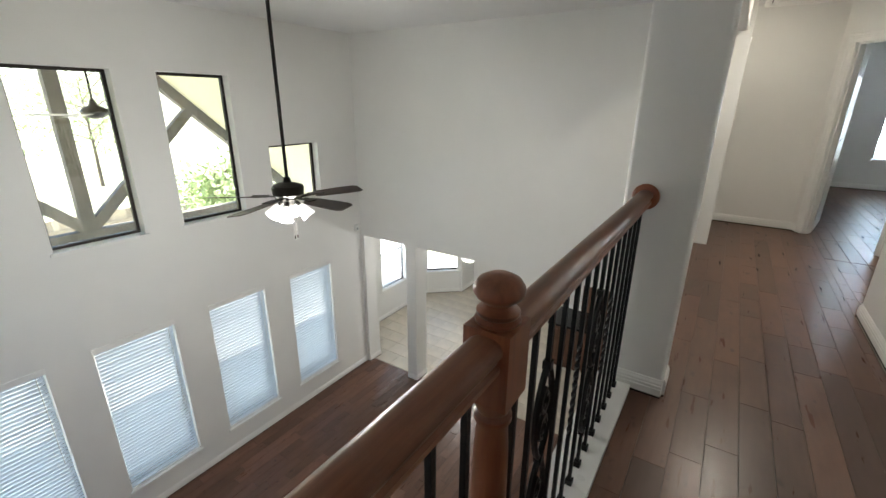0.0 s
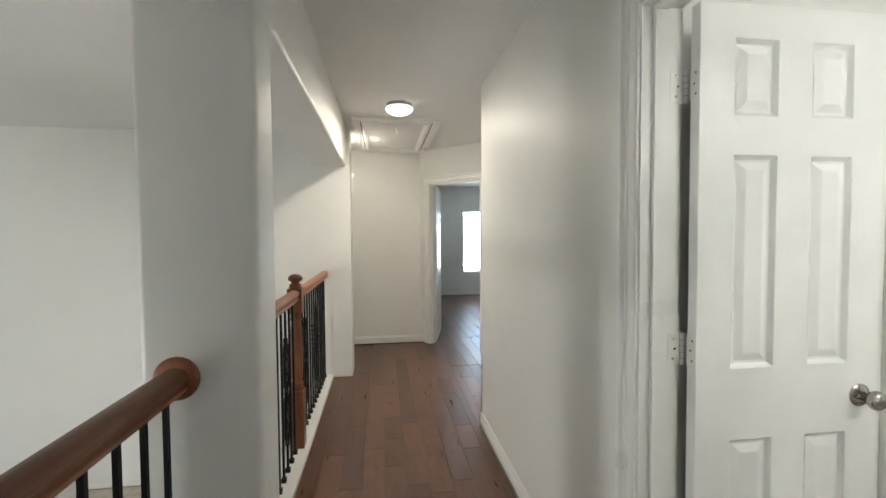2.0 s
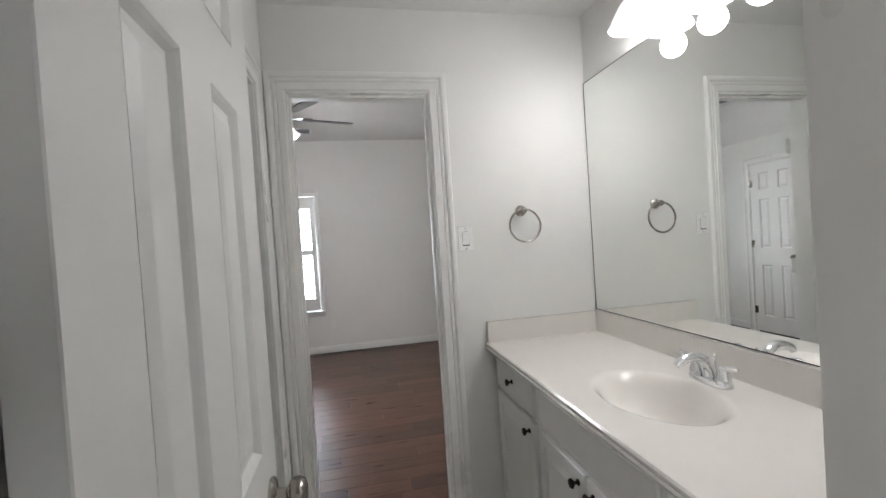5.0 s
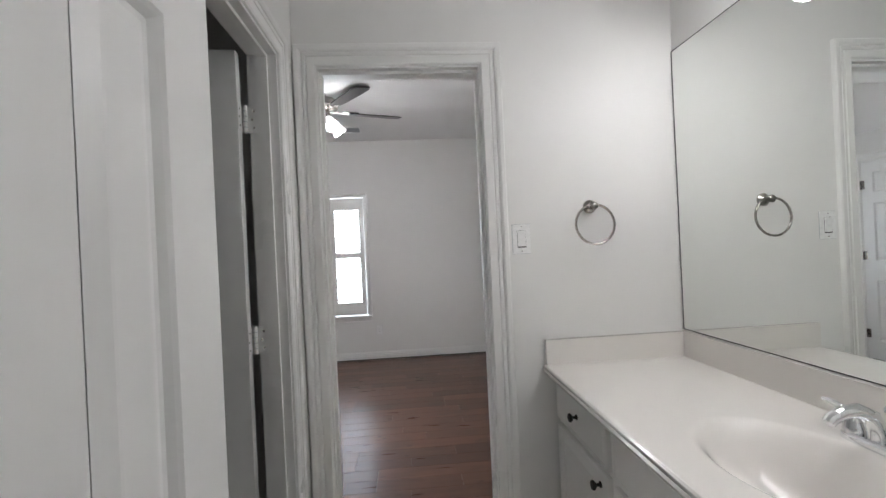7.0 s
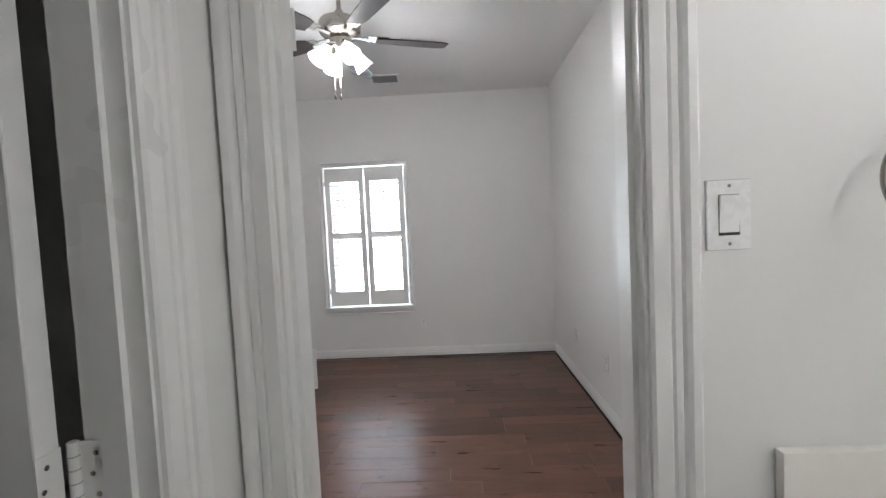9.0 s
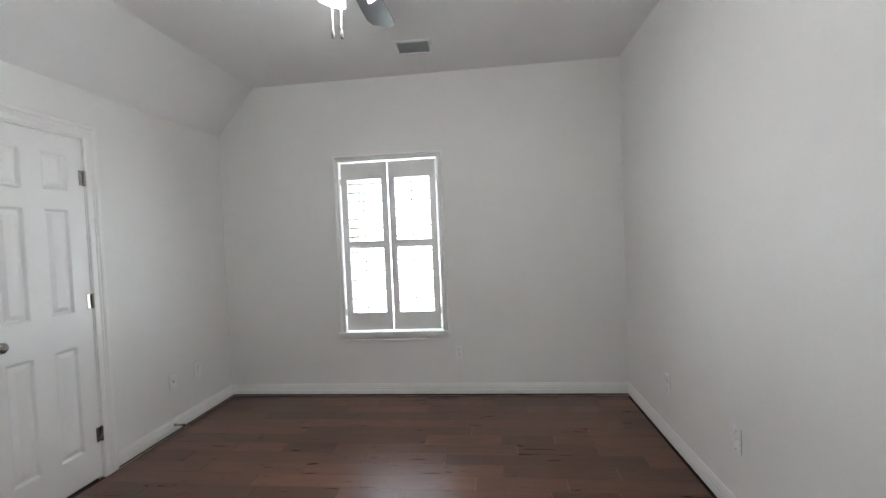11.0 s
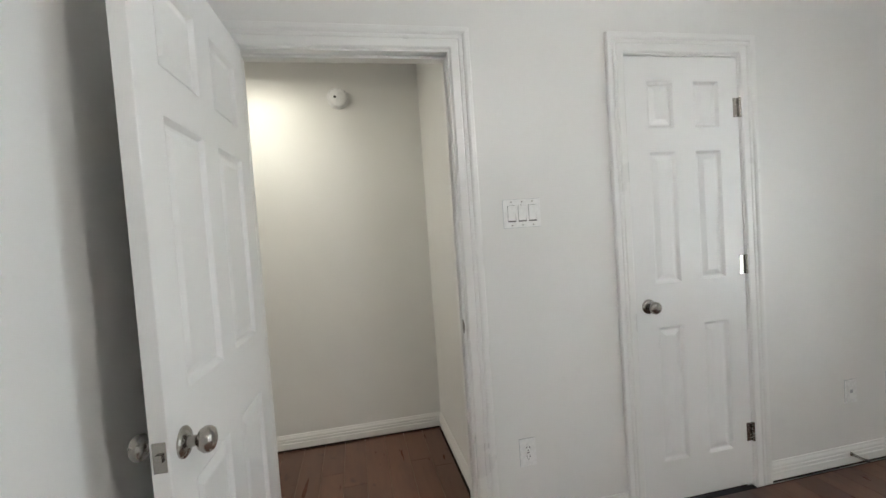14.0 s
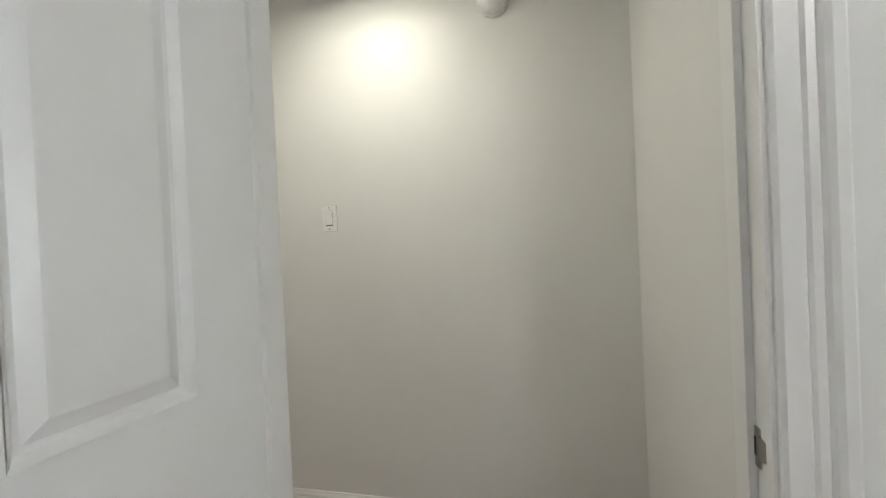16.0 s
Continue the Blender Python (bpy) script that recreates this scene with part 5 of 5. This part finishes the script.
# ---- lower rooms ----
se = thing("motion_sensor", pose(XW, 6.62, -0.62, 0, 0, -90), "small white sensor box on the wall near the corner", "sensor")
part("body", block(-0.035, 0.035, 0.0, 0.05, -0.055, 0.055, 0.012, 3), PLASTIC, se, "", True)
part("lens", block(-0.02, 0.02, 0.045, 0.053, -0.03, 0.005, 0.006), VENTG, se)

pl = thing("pendant_light", pose(-2.15, 8.25, -0.62), "pendant lamp with a lit white bowl over the breakfast area", "pendant light")
part("canopy", lathe(bmesh.new(), [(0.03, -0.03), (0.06, -0.01), (0.06, 0.0)], 20), NICKEL, pl, "", True)
part("rod", lathe(bmesh.new(), [(0.006, -0.74), (0.006, -0.02)], 10), NICKEL, pl, "", True)
part("bowl", lathe(bmesh.new(), [(0.001, -0.84), (0.08, -0.83), (0.15, -0.79), (0.175, -0.74), (0.16, -0.735), (0.02, -0.73)], 28), SHADE, pl, "lit white glass bowl", True)


def kitchen_cabinet(m, w, d, h, label, doors):
    k = thing("kitchen_cabinet", m, label, "cabinet", "kitchen cabinets")
    part("body", block(0, w, 0, d, 0.09, h, 0.003), CABW, k)
    part("toe_kick", block(0.01, w - 0.01, 0.06, d, 0.0, 0.09), CABW, k)
    for i in range(doors):
        a, b = i * w / doors + 0.012, (i + 1) * w / doors - 0.012
        bm = bmesh.new()
        steps = [(0.0, 0.0), (0.0, -0.018), (0.055, -0.018), (0.062, -0.010), (0.085, -0.010), (0.10, -0.016)]
        rings(bm, [[(a + q, y, 0.11 + q), (b - q, y, 0.11 + q), (b - q, y, h - 0.02 - q), (a + q, y, h - 0.02 - q)] for q, y in steps])
        dd = part("cabinet_door", bm, CABW, k)
        part("knob", lathe(bmesh.new(), [(0.006, 0), (0.006, 0.01), (0.014, 0.018), (0.010, 0.026), (0.001, 0.027)], 14, pose(b - 0.04, -0.018, h - 0.12, 90)), BRONZE, dd, "", True)
    return k


for i in range(3):
    kitchen_cabinet(pose(-0.55 + i * 0.602, 8.55, G), 0.60, 0.60, 0.88, "dark brown wooden kitchen base cabinet with a raised-panel door", 1)
kt = thing("kitchen_counter", pose(0, 0, G), "polished black stone counter on the kitchen cabinets", "countertop")
part("slab", block(-0.60, 1.30, 8.50, 9.25, 0.881, 0.920, 0.006), GRANITE, kt)
for i in range(3):
    kitchen_cabinet(pose(-0.50 + i * 0.66, 10.45, G), 0.65, 0.62, 2.1, "tall dark brown wooden kitchen cabinet", 2)

# ---- outside: covered porch, fence, trees ----
structure("patio", block(-9.0, XW - 0.17, -6, 12.5, G - 0.5, G - 0.06), DECK, "pale concrete patio under the porch", "patio")
po = thing("porch_roof", pose(0, 0, 0), "timber king-post porch gable with a cream soffit", "porch")
PX, PY = -6.2, 3.81


def timber(name, p, q, w, material=None):
    """A squared timber in the plane of the gable, from p to q (y, z)."""
    bm = bmesh.new()
    d = Vector((0, q[0] - p[0], q[1] - p[1])).normalized()
    side = Vector((0, -d.z, d.y))
    rings(bm, [[Vector((PX, *e)) + Vector((a * w * 0.4, 0, 0)) + side * b * w * 0.5 for a, b in ((-1, -1), (1, -1), (1, 1), (-1, 1))] for e in (p, q)])
    return part(name, rounded(bm, 0.008, 1), material or POSTW, po)


timber("tie_beam", (-1.2, -0.535), (8.8, -0.535), 0.19)
timber("king_post", (PY, -0.44), (PY, 2.75), 0.17)
for s in (-1, 1):
    timber("brace", (PY + s * 0.06, -0.40), (PY + s * 1.88, 1.36), 0.15)
    timber("rafter", (PY, 2.90), (PY + s * 4.7, -1.33), 0.17)
    bm = bmesh.new()
    rings(bm, [[(x, PY, 3.00), (x, PY + s * 4.7, -1.23), (x, PY + s * 4.7, -1.10), (x, PY, 3.13)] for x in (PX - 0.5, XW - 0.18)])
    part("soffit", bm, SOFFIT, po, "cream boarded soffit")
for y in (-0.6, 8.2):
    part("post", block(PX - 0.09, PX + 0.09, y - 0.09, y + 0.09, G - 0.06, -0.63, 0.008), POSTW, po)

pf = thing("porch_fan", pose(-5.0, 3.82, 1.33), "outdoor ceiling fan with pale blades under the porch", "ceiling fan", "ceiling fans")
part("downrod", lathe(bmesh.new(), [(0.012, 0.0), (0.012, 1.6)], 10), BRONZE, pf, "", True)
part("motor", lathe(bmesh.new(), [(0.05, -0.14), (0.11, -0.11), (0.15, -0.06), (0.13, -0.02), (0.05, 0.02), (0.015, 0.10)], 24), BRONZE, pf, "", True)
for k in range(5):
    part("blade", blade_mesh(0.16, 0.66, 0.12, 0.14, DECK), DECK, pf, "", False, pose(0, 0, -0.09, 0, 0, 30 + 72 * k))
part("pull_chain", tube(bmesh.new(), [(0.03, 0, -0.13), (0.03, 0, -0.60)], 0.003, 6), BRONZE, pf)

fe = thing("fence", pose(-14.0, 0, G - 0.35), "weathered wooden board fence at the lawn's end", "fence")
slat = bpy.data.meshes.new("board")
bm = block(-0.01, 0.01, -0.068, 0.068, 0.0, 1.8, 0.003)
bm.to_mesh(slat)
bm.free()
slat.materials.append(FENCEW)
for k in range(150):
    piece("board", slat, fe, pose(random.uniform(-0.004, 0.004), -8 + k * 0.142, random.uniform(-0.02, 0.02)))
for z in (0.4, 1.4):
    part("rail", block(0.012, 0.05, -8, 13.4, z, z + 0.09), FENCEW, fe)


def tree(m, height, spread, label, seed, leaves=900, low=0.3):
    """Tapered trunk with limbs, and a crown of small leaf clumps with gaps."""
    rng = random.Random(seed)
    t = thing("tree", m, label, "tree", "garden trees")
    bm = bmesh.new()
    tips = []
    tube(bm, [(0, 0, 0), (0.05, 0.03, height * 0.3), (-0.04, 0.06, height * 0.6), (0.02, 0, height * 0.92)], [0.12, 0.09, 0.06, 0.015], 8)
    for k in range(12):
        a, z = k * 2.4, height * (low + 0.05 * k)
        r = spread * rng.uniform(0.6, 1.0) * (1 - 0.03 * k)
        e = (r * math.cos(a), r * math.sin(a), z + r * rng.uniform(0.3, 0.7))
        tube(bm, [(0, 0, z), (e[0] * 0.5, e[1] * 0.5, z + (e[2] - z) * 0.6), e], [0.045, 0.03, 0.008], 6)
        tips.append(e)
    part("trunk", bm, BARK, t)
    vs, fs = [], []
    for k in range(leaves):
        e = rng.choice(tips)
        f = rng.uniform(0.45, 1.1)
        c = Vector((e[0] * f, e[1] * f, e[2] - 0.25 * height * (1 - f))) + Vector((rng.gauss(0, 1), rng.gauss(0, 1), rng.gauss(0, 0.8))) * spread * 0.22
        for q in range(5):
            o = c + Vector((rng.gauss(0, 0.09), rng.gauss(0, 0.09), rng.gauss(0, 0.09)))
            u = Vector((rng.gauss(0, 1), rng.gauss(0, 1), rng.gauss(0, 1))).normalized()
            v = u.orthogonal().normalized()
            s = rng.uniform(0.05, 0.10)
            i = len(vs)
            vs += [o - u * s, o + v * s * 0.45, o + u * s, o - v * s * 0.45]
            fs.append((i, i + 1, i + 2, i + 3))
    data = bpy.data.meshes.new("crown")
    data.from_pydata(vs, [], fs)
    data.materials.append(LEAF)
    cr = new("crown", data)
    cr.parent = t
    return t


tree(pose(-11.4, 8.7, G - 0.35), 3.3, 1.3, "leafy green shrub-like tree by the fence", 1)
tree(pose(-26, 5.5, G - 0.35), 6.0, 3.0, "green garden tree beyond the fence", 2)
tree(pose(-30, 12, G - 0.35), 7.0, 3.4, "green garden tree beyond the fence", 3)
tree(pose(-30, -2, G - 0.35), 6.5, 3.2, "green garden tree beyond the fence", 4)
tree(pose(21.0, 3.0, G - 0.35), 5.6, 2.4, "green tree outside the bedroom window", 5, 1300)
tree(pose(23.0, 7.5, G - 0.35), 5.4, 2.2, "green tree outside the bedroom window", 6, 900)

# tiles of the breakfast room floor
tl = bpy.data.meshes.new("tile")
bm = bmesh.new()
rings(bm, [[(sx * (0.164 - d), sy * (0.164 - d), z) for sx, sy in ((-1, -1), (1, -1), (1, 1), (-1, 1))] for d, z in ((0, -0.006), (0, -0.002), (0.003, 0.0))])
bmesh.ops.recalc_face_normals(bm, faces=bm.faces[:])
bm.to_mesh(tl)
bm.free()
tl.materials.append(TILE)
for i in range(21):
    for j in range(13):
        x, y = -4.22 + i * 0.334, YF + 0.30 + j * 0.334
        if x < 2.4 and y < 11.05:
            piece("tile", tl, tile_floor, pose(x, y, G))

# boards of the floors that the camera passes
for fl, boards, z in FLOORS:
    for cx, cy, w, n in boards:
        piece("plank", plank_mesh(CACHE, w, n), fl, pose(cx, cy, z))
